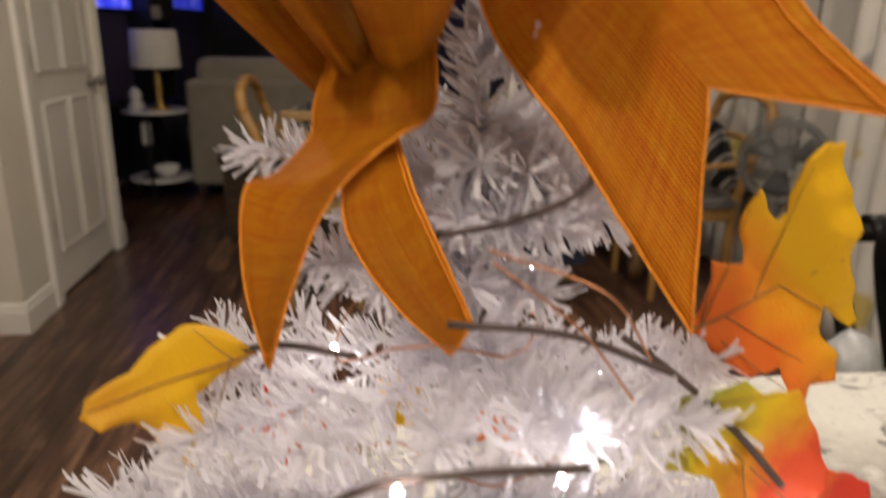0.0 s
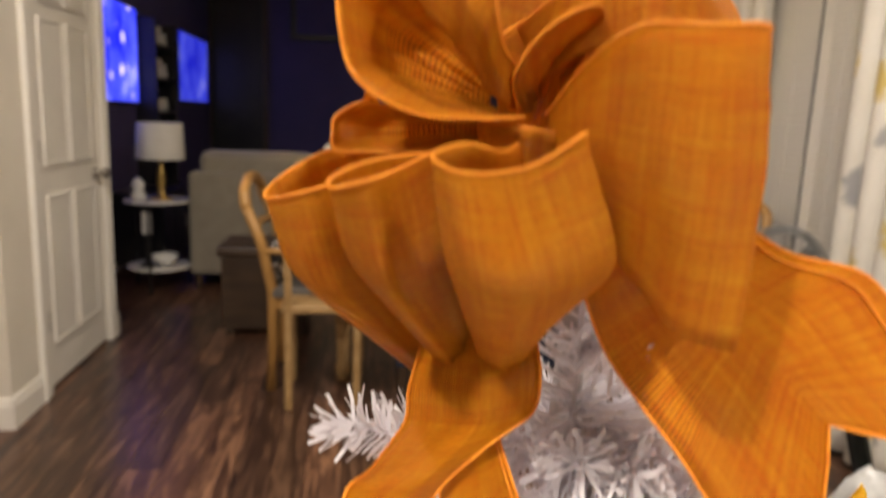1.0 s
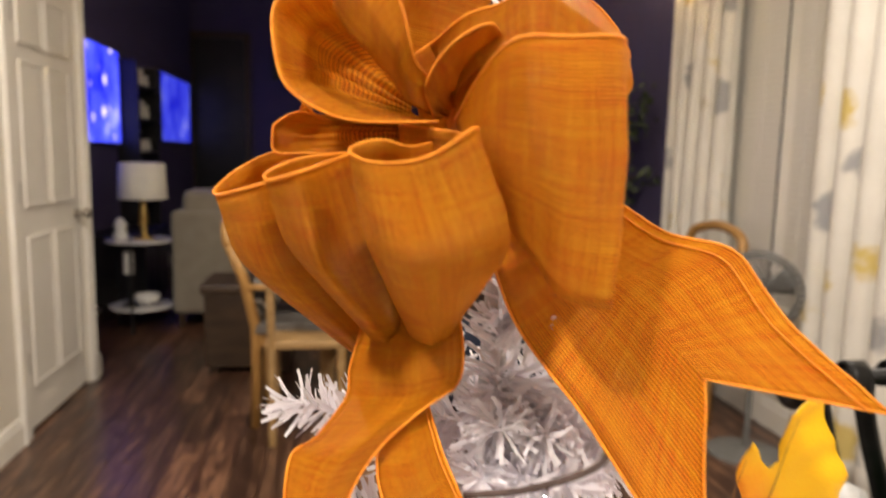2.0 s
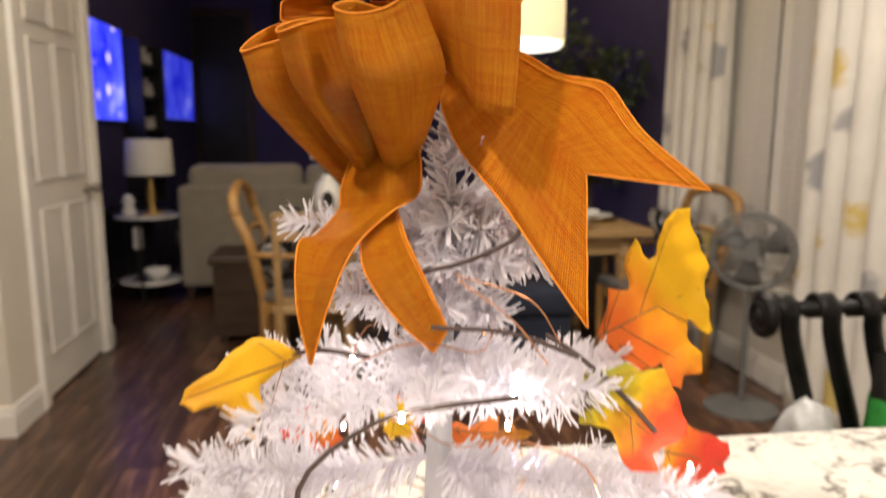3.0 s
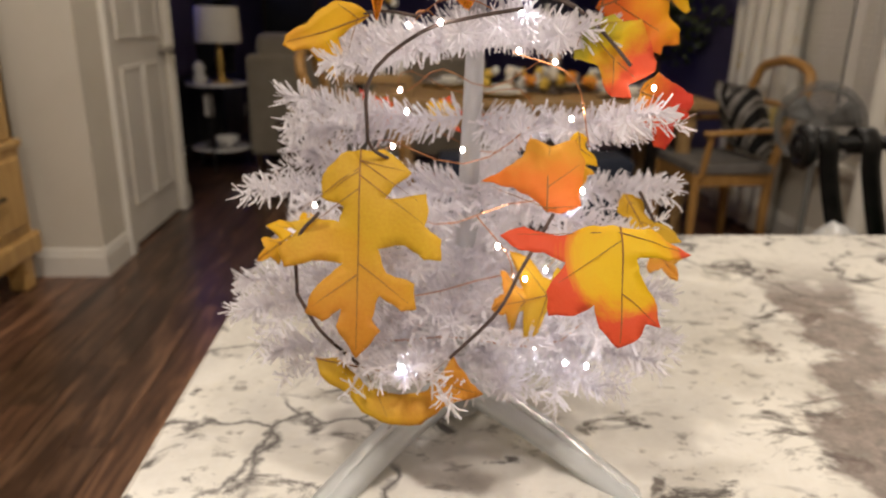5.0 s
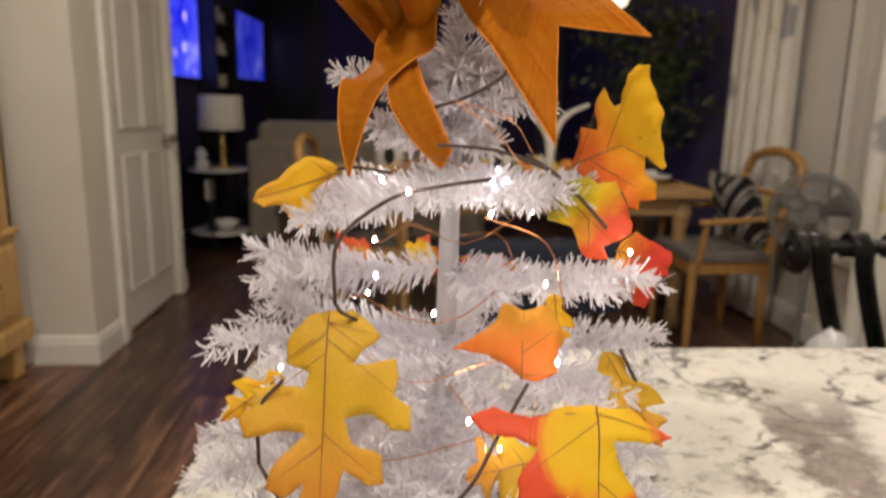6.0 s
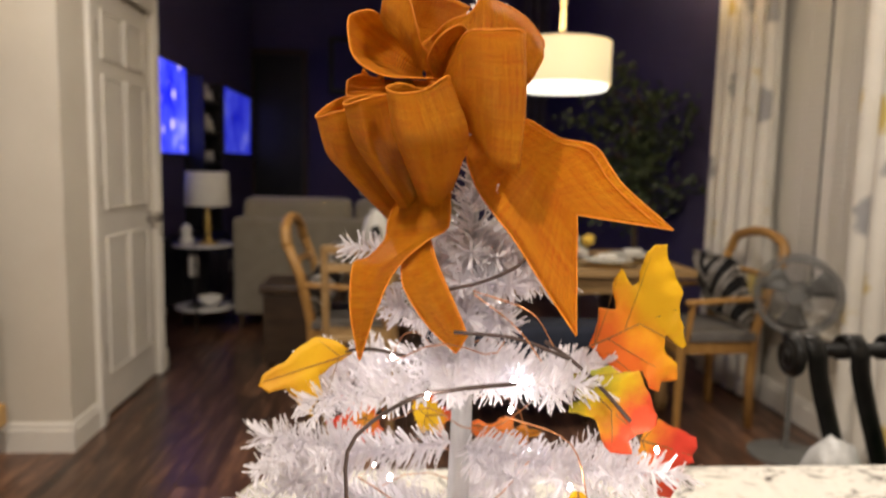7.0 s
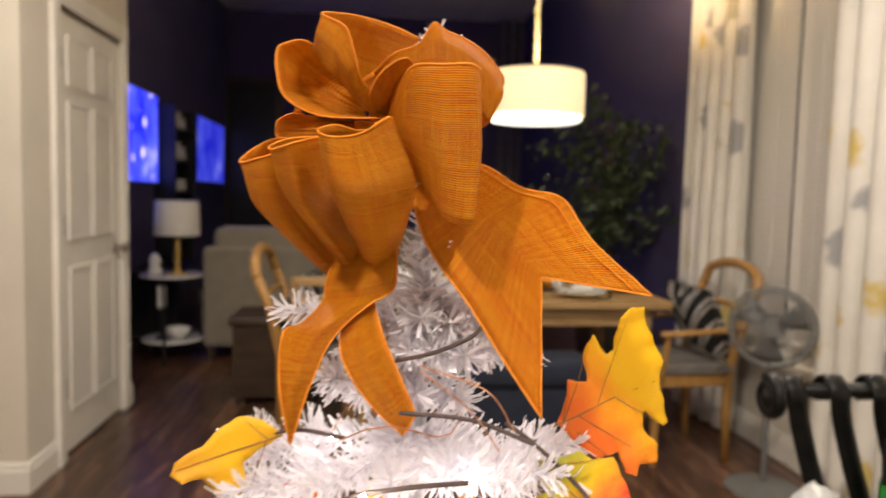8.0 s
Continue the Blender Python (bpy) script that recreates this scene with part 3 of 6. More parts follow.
def curtain(y0, y1, waves, lean=0.0):
    top, n, m = 2.72, 24, int(waves * 12)
    c = thing("curtain", (1.99, (y0 + y1) / 2, 0.02), "cream curtain printed with yellow and grey flowers", "curtain", "window curtains")
    rows = []
    for i in range(n + 1):
        f = i / n
        z = top - f * (top - 0.03)
        row = []
        for j in range(m + 1):
            g = j / m
            amp = 0.028 + 0.02 * f
            ph = 2 * math.pi * waves * g + 0.35 * math.sin(3 * f + y0)
            row.append(Vector((1.995 + amp * math.sin(ph) + 0.012 * math.sin(5.3 * g + 2 * f), y0 + (y1 - y0) * g + lean * f + 0.012 * math.cos(ph) * (1 + f), z)))
        rows.append(row)
    length = (y1 - y0) * 1.7
    bm = grid(rows, uv=lambda a, b: (length * b / m, 2.7 * (1 - a / n)))
    thicken(bm, 0.002)
    part("cloth", bm, CURTAIN, c, smooth=True)
    part("header", box((1.99, y0, 2.71), (2.01, y1, 2.75), 0.004), CURTAIN, c)


curtain(3.44, 4.08, 5, 0.03)
curtain(1.9, 2.74, 6, 0.0)
rod = thing("curtain_rod", (2.0, 3.2, 2.74), "dark metal curtain rod above the window", "curtain rod")
part("bar", tube(((2.0, 1.95, 2.765), (2.0, 4.18, 2.765)), 0.012, 10), IRON, rod)
for y in (2.0, 3.3, 4.14):
    part("bracket", tube(((2.0, y, 2.765), (2.099, y, 2.765)), 0.007, 8), IRON, rod)


# ---- kitchen island ----
def island():
    x0, x1, y0, y1, z0, z1, r = -0.115, 1.75, -0.9, 0.726, 0.835, 0.87, 0.07
    outline = []
    for cx, cy, a0 in ((x0 + r, y1 - r, 180), (x1 - r, y1 - r, 90), (x1 - r, y0 + r, 0), (x0 + r, y0 + r, -90)):
        for k in range(9):
            a = radians(a0 - k * 90 / 8)
            outline.append((cx + r * math.cos(a), cy + r * math.sin(a)))
    bm = bmesh.new()
    layers = []
    for off, z in ((-0.006, z0), (0, z0 + 0.006), (0, z1 - 0.006), (-0.002, z1 - 0.002), (-0.006, z1)):
        layers.append([bm.verts.new((x + (0.82 - x) * -off / 0.95, y - (y - 0.0) * -off / 0.9, z)) for x, y in outline])
    n = len(outline)
    for a, b in zip(layers, layers[1:]):
        for k in range(n):
            bm.faces.new((a[k], a[(k + 1) % n], b[(k + 1) % n], b[k]))
    bm.faces.new(layers[0])
    bm.faces.new(layers[-1][::-1])
    bmesh.ops.recalc_face_normals(bm, faces=bm.faces)
    tagged(part("countertop", bm, GRANITE), "polished cream granite countertop with brown and black veins", "countertop")
    c = thing("island_cabinet", (0.9, 0, 0), "cream painted kitchen island base cabinet", "cabinet")
    part("body", box((-0.06, -0.85, 0.1), (1.70, 0.45, 0.834), 0.003), TRIM, c)
    part("toe_kick", box((-0.02, -0.8, 0.0), (1.66, 0.40, 0.1)), BLACKM, c)
    for k in range(3):
        part("side_panel", box((-0.02 + k * 0.57, 0.45, 0.16), (0.49 + k * 0.57, 0.462, 0.79), 0.004), TRIM, c)


island()


# ---- pine hutch ----
def hutch():
    h = thing("china_hutch", (-2.0, 2.95, 0), "honey pine china hutch with a glass door and a lower drawer", "hutch")
    x1, x0, yf, yb = -1.58, -2.48, 2.78, 3.2
    for y in (yf + 0.01, yb - 0.09):
        for x in (x1 - 0.085, x0 + 0.005):
            part("foot", box((x, y, 0), (x + 0.08, y + 0.08, 0.17), 0.012), PINE, h)
    part("skirt", box((x0 - 0.015, yf - 0.015, 0.14), (x1 + 0.05, yb, 0.24), 0.018), PINE, h)
    part("base", box((x0, yf, 0.24), (x1, yb, 0.60), 0.006), PINE, h)
    part("waist_moulding", box((x0 - 0.01, yf - 0.012, 0.60), (x1 + 0.014, yb, 0.635), 0.010), PINE, h)
    for k in range(2):
        dr = part("drawer", box((x0 + 0.03 + k * 0.43, yf - 0.014, 0.285), (x0 + 0.44 + k * 0.43, yf + 0.01, 0.565), 0.008), PINE, h)
        part("pull", tube(((x0 + 0.21 + k * 0.43, yf - 0.014, 0.43), (x0 + 0.21 + k * 0.43, yf - 0.028, 0.43), (x0 + 0.27 + k * 0.43, yf - 0.028, 0.43), (x0 + 0.27 + k * 0.43, yf - 0.014, 0.43)), 0.006, 8), IRON, dr, "dark iron pull")
    part("side", box((x1 - 0.03, yf + 0.02, 0.636), (x1 - 0.004, yb, 1.66), 0.003), PINE, h)
    part("side", box((x0 + 0.004, yf + 0.02, 0.636), (x0 + 0.03, yb, 1.66), 0.003), PINE, h)
    part("back", box((x0 + 0.03, yb - 0.02, 0.636), (x1 - 0.03, yb - 0.004, 1.66)), DARKWOOD, h)
    for z in (0.95, 1.32):
        part("shelf", box((x0 + 0.03, yf + 0.05, z), (x1 - 0.03, yb - 0.02, z + 0.02), 0.003), PINE, h)
    part("cornice", box((x0 - 0.03, yf - 0.03, 1.66), (x1 + 0.05, yb, 1.74), 0.02), PINE, h)
    for k in range(2):
        a, b = x0 + 0.03 + k * 0.42, x0 + 0.44 + k * 0.42
        dr = part("door", box((a, yf, 0.64), (a + 0.055, yf + 0.02, 1.655), 0.004), PINE, h)
        part("stile", box((b - 0.055, yf, 0.64), (b, yf + 0.02, 1.655), 0.004), PINE, dr)
        part("rail", box((a + 0.055, yf + 0.001, 0.64), (b - 0.055, yf + 0.019, 0.70), 0.003), PINE, dr)
        part("rail", box((a + 0.055, yf + 0.001, 1.6), (b - 0.055, yf + 0.019, 1.655), 0.003), PINE, dr)
        part("pane", box((a + 0.055, yf + 0.008, 0.70), (b - 0.055, yf + 0.012, 1.6)), GLASS, dr)
    h.location, h.rotation_euler = (-1.70, 2.38, 0), (0, 0, radians(90))


hutch()


# ---- barstool ----
def barstool(x, y):
    s = thing("barstool", (x, y, 0), "black wrought iron barstool with a scrolled slatted back", "stool")
    x0, x1, zt = x - 0.22, x + 0.26, 1.04
    part("top_rail", tube(((x0, y, zt), (x1, y, zt)), 0.014, 12), IRON, s, smooth=True)
    for xe, sgn in ((x0, -1), (x1, 1)):
        pts = []
        for k in range(30):
            a = k / 29 * 3.4 * math.pi
            r = 0.036 - 0.024 * k / 29
            pts.append((xe + sgn * 0.012 * k / 29 * 0, y + r * math.cos(a + 1.2), zt - 0.012 + r * math.sin(a + 1.2)))
        sc = part("scroll", tube([(p[0], p[1], p[2]) for p in pts], 0.012, 8), IRON, s, smooth=True)
        part("boss", lathe(((0.001, -0.016), (0.012, -0.014), (0.016, 0), (0.012, 0.014), (0.001, 0.016)), (xe, y, zt - 0.012), 14), IRON, sc, smooth=True)
    n = 6
    for i in range(n):
        xa = x0 + 0.035 + i * (x1 - x0 - 0.07) / (n - 1)
        path = spline([(xa + 0.085, y - 0.20, 0.66), (xa + 0.075, y - 0.06, 0.74), (xa + 0.045, y - 0.02, 0.88), (xa + 0.014, y - 0.016, 0.99), (xa + 0.003, y - 0.022, 1.04), (xa, y + 0.004, 1.068), (xa, y + 0.03, 1.045), (xa, y + 0.02, 1.015)], 26)
        bm = bmesh.new()
        rows = [[p + Vector((-0.019, 0, 0)), p + Vector((-0.007, -0.003, 0.001)), p + Vector((0.007, -0.003, 0.001)), p + Vector((0.019, 0, 0))] for p in path]
        grid(rows, bm=bm)
        thicken(bm, 0.005)
        part("slat", bm, IRON, s, smooth=True)
    part("seat_frame", lathe(((0.19, 0.63), (0.215, 0.632), (0.215, 0.655), (0.19, 0.657)), (x - 0.03, y - 0.2, 0), 32), IRON, s)
    part("seat_cushion", lathe(((0.02, 0.657), (0.2, 0.66), (0.21, 0.675), (0.19, 0.70), (0.02, 0.705)), (x - 0.03, y - 0.2, 0), 32), GREYSEAT, s, "dark grey seat cushion", True)
    for dx, dy in ((-0.17, -0.17), (0.17, -0.17), (-0.17, 0.17), (0.17, 0.17)):
        c = Vector((x - 0.03, y - 0.2, 0))
        part("leg", tube(spline([c + Vector((dx * 0.8, dy * 0.8, 0.64)), c + Vector((dx * 0.85, dy * 0.85, 0.35)), c + Vector((dx * 1.25, dy * 1.25, 0.0))], 10), 0.012, 8), IRON, s, smooth=True)
    ring = [(x - 0.03 + 0.19 * math.cos(2 * math.pi * k / 32), y - 0.2 + 0.19 * math.sin(2 * math.pi * k / 32), 0.24) for k in range(33)]
    part("foot_ring", tube(ring, 0.008, 8), IRON, s, smooth=True)


site((1.03, 1.165, 0), (0.932, 1.02, 0), 0.908)
barstool(1.03, 1.165)


def snack_bag():
    b = thing("snack_bag", (1.07, 1.06, 0.706), "black and green plastic bag standing on the barstool", "bag")

    def pouch(z0, z1, grow):
        rows = []
        for i in range(11):
            f = i / 10
            z = z0 + (z1 - z0) * f
            t = 0.046 * math.sin(math.pi * min(0.96, 0.16 + 0.8 * (z - 0.706) / 0.28)) ** 0.6 + grow
            row = []
            for j in range(25):
                a = 2 * math.pi * j / 24
                row.append(Vector((1.075 + (0.115 + grow + 0.006 * math.sin(9 * a + 20 * z)) * math.copysign(abs(math.cos(a)) ** 0.6, math.cos(a)), 1.06 + t * math.sin(a) * (1 + 0.1 * math.sin(5 * a + 31 * z)), z)))
            rows.append(row)
        return grid(rows)

    part("pouch", pouch(0.707, 0.985, 0.0), BLACKM, b, "glossy black film", True)
    part("green_band", pouch(0.80, 0.905, 0.0012), GREENBAG, b, "bright green printed band", True)
    for k in range(3):
        part("print_bar", box((0.99 + k * 0.05, 1.006, 0.925), (1.03 + k * 0.05, 1.012, 0.945)), CERAMIC, b)
    t = thing("plastic_wrapper", (0.81, 1.03, 0.706), "white crumpled plastic wrapper on the barstool seat", "wrapper")
    bm = lathe(((0.04, 0.706), (0.058, 0.71), (0.064, 0.75), (0.064, 0.79), (0.06, 0.82), (0.054, 0.85), (0.044, 0.875), (0.034, 0.895), (0.02, 0.91), (0.006, 0.915)), (0.815, 1.03, 0), 28)
    for v in bm.verts:
        v.co += Vector((1, 1, 0.6)) * (0.022 * noise.noise(v.co * 22) + 0.012 * noise.noise(v.co * 60))
    part("wrapper", bm, surface("dull_clear_film", (0.34, 0.34, 0.34), (0.5, 0.5, 0.49), 25, 0.35), t, smooth=True)


snack_bag()


# ---- dining area ----
def dining_table():
    t = thing("dining_table", (0.75, 3.75, 0), "long light brown wooden dining table set for a meal", "table")
    for k in range(6):
        part("plank", box((-0.12, 3.30 + k * 0.152, 0.715), (1.62, 3.30 + k * 0.152 + 0.149, 0.755), 0.004), TABLEWOOD, t)
    part("apron", box((-0.04, 3.36, 0.62), (1.54, 3.385, 0.714), 0.003), TABLEWOOD, t)
    part("apron", box((-0.04, 4.12, 0.62), (1.54, 4.145, 0.714), 0.003), TABLEWOOD, t)
    for x in (0.0, 1.5):
        for y in (3.4, 4.1):
            part("leg", lathe(((0.03, 0.0), (0.042, 0.06), (0.03, 0.1), (0.045, 0.4), (0.036, 0.55), (0.05, 0.6), (0.05, 0.714)), (x, y, 0), 14), TABLEWOOD, t, smooth=True)


site((0.75, 3.75, 0), (0.735, 3.78, 0), 0.99)
dining_table()


def place_setting(x, y):
    c = thing("charger_plate", (x, y, 0.756), "round woven charger with a white plate on the table", "plate", "place settings")
    part("charger", lathe(((0.02, 0.756), (0.15, 0.757), (0.165, 0.766), (0.15, 0.764), (0.02, 0.762)), (x, y, 0), 28), BRASS, c)
    part("plate", lathe(((0.02, 0.767), (0.08, 0.768), (0.13, 0.786), (0.128, 0.79), (0.08, 0.774), (0.02, 0.773)), (x, y, 0), 28), CERAMIC, c, smooth=True)
    part("napkin", box((x - 0.05, y - 0.03, 0.79), (x + 0.05, y + 0.03, 0.815), 0.008), LINEN, c)


for x, y in ((0.55, 3.48), (1.2, 3.48), (0.3, 3.98), (0.95, 3.98), (1.42, 3.72)):
    place_setting(x, y)


def centrepiece():
    c = thing("centrepiece", (0.8, 3.74, 0.756), "autumn flower and leaf centrepiece on the dining table", "centrepiece")
    rnd = random.Random(4)
    part("tray", box((0.42, 3.66, 0.756), (1.2, 3.82, 0.772), 0.006), DARKWOOD, c)
    for i in range(46):
        x, y, z = rnd.uniform(0.44, 1.18), rnd.uniform(3.66, 3.82), rnd.uniform(0.79, 0.87)
        r = rnd.uniform(0.016, 0.034)
        bm = bmesh.new()
        bmesh.ops.create_icosphere(bm, subdivisions=2, radius=r, matrix=Matrix.Translation((x, y, z)))
        for v in bm.verts:
            v.co += (v.co - Vector((x, y, z))) * 0.5 * noise.noise(v.co * 70)
        part("blossom", bm, rnd.choice((CERAMIC, YELLOW_F, ORANGE_F, YELLOW_F, LINEN)), c)
    for i in range(30):
        x, y = rnd.uniform(0.42, 1.2), rnd.uniform(3.63, 3.85)
        p = Vector((x, y, 0.78))
        d = Vector((rnd.uniform(-1, 1), rnd.uniform(-1, 1), rnd.uniform(0.2, 1.0))).normalized()
        part("stem", tube((p, p + d * 0.05, p + d * 0.1), [0.006, 0.018, 0.002], 4, flat=0.15), FOLIAGE, c)


centrepiece()


def vase():
    v = thing("vase", (-0.03, 4.03, 0.756), "white ceramic vase with a dark oval and dry flowers", "vase")
    part("body", lathe(((0.03, 0.756), (0.06, 0.765), (0.085, 0.83), (0.085, 0.88), (0.06, 0.95), (0.03, 0.985), (0.035, 1.0), (0.028, 0.998), (0.02, 0.98)), (-0.03, 4.03, 0), 28), CERAMIC, v, smooth=True)
    part("oval_mark", lathe(((0.001, -0.012), (0.03, -0.008), (0.036, 0), (0.03, 0.004), (0.001, 0.006)), (0, 0, 0), 20), BLACKM, v, "dark oval disc").matrix_local = Matrix.Translation((0, -0.084, 0.1)) @ Matrix.Rotation(radians(90), 4, "X") @ Matrix.Diagonal((0.9, 1.5, 1, 1))
    v.children[-1].data.transform(Matrix.Translation(BASE[v]))
    rnd = random.Random(9)
    for i in range(9):
        a, s = rnd.uniform(0, 6.28), rnd.uniform(0.05, 0.13)
        top = Vector((-0.03 + s * math.cos(a), 4.03 + s * math.sin(a), rnd.uniform(1.08, 1.24)))
        st = part("stem", tube(spline([(-0.03, 4.03, 0.98), (-0.03 + 0.4 * s * math.cos(a), 4.03 + 0.4 * s * math.sin(a), 1.06), top], 6), 0.003, 5), FOLIAGE, v)
        bm = bmesh.new()
        bmesh.ops.create_icosphere(bm, subdivisions=1, radius=rnd.uniform(0.014, 0.026), matrix=Matrix.Translation(top))
        part("flower_head", bm, rnd.choice((LINEN, ORANGE_F, LINEN, YELLOW_F)), st)


vase()


def antler_stand():
    a = thing("antler_decoration", (0.84, 3.62, 0.756), "cream branching antler decoration on the dining table", "decoration")
    x, y = 0.84, 3.62
    part("foot", lathe(((0.06, 0.756), (0.062, 0.77), (0.02, 0.785), (0.014, 0.84)), (x, y, 0), 24), DARKWOOD, a, smooth=True)
    for pts in (((0, 0.83), (-0.01, 0.98), (-0.07, 1.08), (-0.17, 1.2)), ((0, 0.83), (0.02, 1.0), (0.08, 1.11), (0.2, 1.17)), ((-0.06, 1.07), (-0.05, 1.13), (-0.06, 1.21))):
        n = 14
        part("arm", tube(spline([(x + u, y, z) for u, z in pts], n), [0.02 - 0.012 * (k / n) ** 2 for k in range(n + 1)], 10), LINEN, a, smooth=True)


antler_stand()


def armchair(m, cushion=True):
    """A bent-wood armchair that faces local -x; its back stands at x = 0.2."""
    def P(x, y, z):
        return m @ Vector((x, y, z))

    o = m @ Vector((0, 0, 0))
    c = thing("dining_armchair", o, "honey oak dining armchair with an arched open back", "chair", "armchairs at the table")
    for s in (-1, 1):
        part("back_post", tube([P(*q) for q in [(0.16, s * 0.2, 0.0), (0.15, s * 0.2, 0.25), (0.15, s * 0.21, 0.48), (0.2, s * 0.24, 0.72), (0.26, s * 0.245, 0.87)]], [0.022, 0.024, 0.026, 0.024, 0.022], 10), OAK, c, smooth=True)
        part("leg", tube([P(-0.24, s * 0.22, 0.0), P(-0.24, s * 0.22, 0.45)], [0.018, 0.024], 10), OAK, c)
        part("arm_support", tube([P(-0.22, s * 0.23, 0.44), P(-0.2, s * 0.25, 0.65)], 0.016, 8), OAK, c)
        part("arm", tube(spline([P(-0.24, s * 0.255, 0.655), P(-0.05, s * 0.26, 0.665), P(0.19, s * 0.235, 0.675)], 8), 0.024, 10, flat=0.6), OAK, c, smooth=True)
        part("side_rail", box((-0.24, s * 0.21 - 0.012, 0.39), (0.15, s * 0.21 + 0.012, 0.45), 0.003), OAK, c)
    part("crest", tube(spline([P(0.26, -0.245, 0.86), P(0.275, -0.2, 0.945), P(0.285, 0, 0.985), P(0.275, 0.2, 0.945), P(0.26, 0.245, 0.86)], 20), 0.025, 10), OAK, c, smooth=True)
    part("cross_rail", tube(spline([P(0.225, -0.235, 0.76), P(0.235, 0, 0.775), P(0.225, 0.235, 0.76)], 8), 0.017, 8), OAK, c, smooth=True)
    for name, lo, hi, mt in (("front_rail", (-0.25, -0.2, 0.39), (-0.226, 0.2, 0.45), OAK), ("seat", (-0.26, -0.235, 0.452), (0.16, 0.235, 0.50), GREYSEAT)):
        part(name, box(lo, hi, 0.008 if mt is GREYSEAT else 0.003), mt, c)
    for ob in c.children:
        if ob.name.split(".")[0] in ("side_rail", "front_rail", "seat"):
            ob.data.transform(Matrix.Translation(-o) @ m @ Matrix.Translation(o))
    if cushion:
        k = P(0.09, 0, 0.69)
        pl = thing("throw_pillow", k, "black and white woven throw pillow on the armchair", "pillow", "woven throw pillows")
        part("cushion", pillow_mesh(k, 0.40, 0.075, m.to_3x3().to_4x4() @ Matrix.Rotation(radians(90), 4, "Z") @ Matrix.Rotation(radians(66), 4, "X")), STRIPE, pl, smooth=True)


site((1.66, 3.38, 0), (1.645, 3.33, 0), 0.965)
armchair(pose(1.66, 3.38, 0, 0, 0, 4))
site((-0.16, 3.46, 0), (-0.17, 3.50, 0), 0.99)
armchair(pose(-0.16, 3.46, 0, 0, 0, 178))


def side_chair(x, y):
    c = thing("side_chair", (x, y, 0), "light wooden side chair with two horizontal back rails", "chair")
    for s in (-1, 1):
        part("back_post", tube(((x + s * 0.15, y, 0), (x + s * 0.15, y, 0.45), (x + s * 0.155, y - 0.05, 0.9)), 0.018, 8), TABLEWOOD, c)
        part("leg", tube(((x + s * 0.16, y + 0.36, 0), (x + s * 0.16, y + 0.36, 0.44)), 0.018, 8), TABLEWOOD, c)
    for z, dy in ((0.885, -0.048), (0.80, -0.038)):
        part("back_rail", box((x - 0.155, y + dy - 0.012, z - 0.02), (x + 0.155, y + dy + 0.012, z + 0.02), 0.004), TABLEWOOD, c)
    part("seat", box((x - 0.18, y - 0.01, 0.44), (x + 0.18, y + 0.38, 0.475), 0.008), TABLEWOOD, c)


site((-0.08, 3.08, 0), (-0.09, 3.08, 0), 0.98)
side_chair(-0.08, 3.08)


def bench_box():
    b = thing("storage_bench", (-0.45, 4.1, 0), "dark brown wooden storage bench", "bench")
    part("body", box((-0.68, 3.95, 0.04), (-0.2, 4.35, 0.46), 0.006), DARKWOOD, b)
    part("lid", box((-0.70, 3.93, 0.465), (-0.18, 4.37, 0.52), 0.012), DARKWOOD, b)
    for x in (-0.66, -0.26):
        for y in (3.97, 4.29):
            part("foot", box((x, y, 0), (x + 0.05, y + 0.05, 0.04), 0.004), DARKWOOD, b)
    site((0.7, 3.2, 0), (0.667, 3.17, 0), 0.97)
    c = thing("upholstered_bench", (0.7, 3.2, 0), "dark blue upholstered dining bench at the table", "bench")
    part("seat", box((0.22, 3.06, 0.40), (1.16, 3.34, 0.53), 0.03), BLUECLOTH, c, smooth=True)
    part("skirt", box((0.25, 3.08, 0.2), (1.13, 3.32, 0.40), 0.01), BLUECLOTH, c)
    for x in (0.28, 1.06):
        for y in (3.10, 3.26):
            part("leg", tube(((x, y, 0), (x, y, 0.2)), [0.014, 0.02], 8), DARKWOOD, c)


site((-0.45, 4.1, 0), (-0.476, 4.277, 0), 1.0)
bench_box()


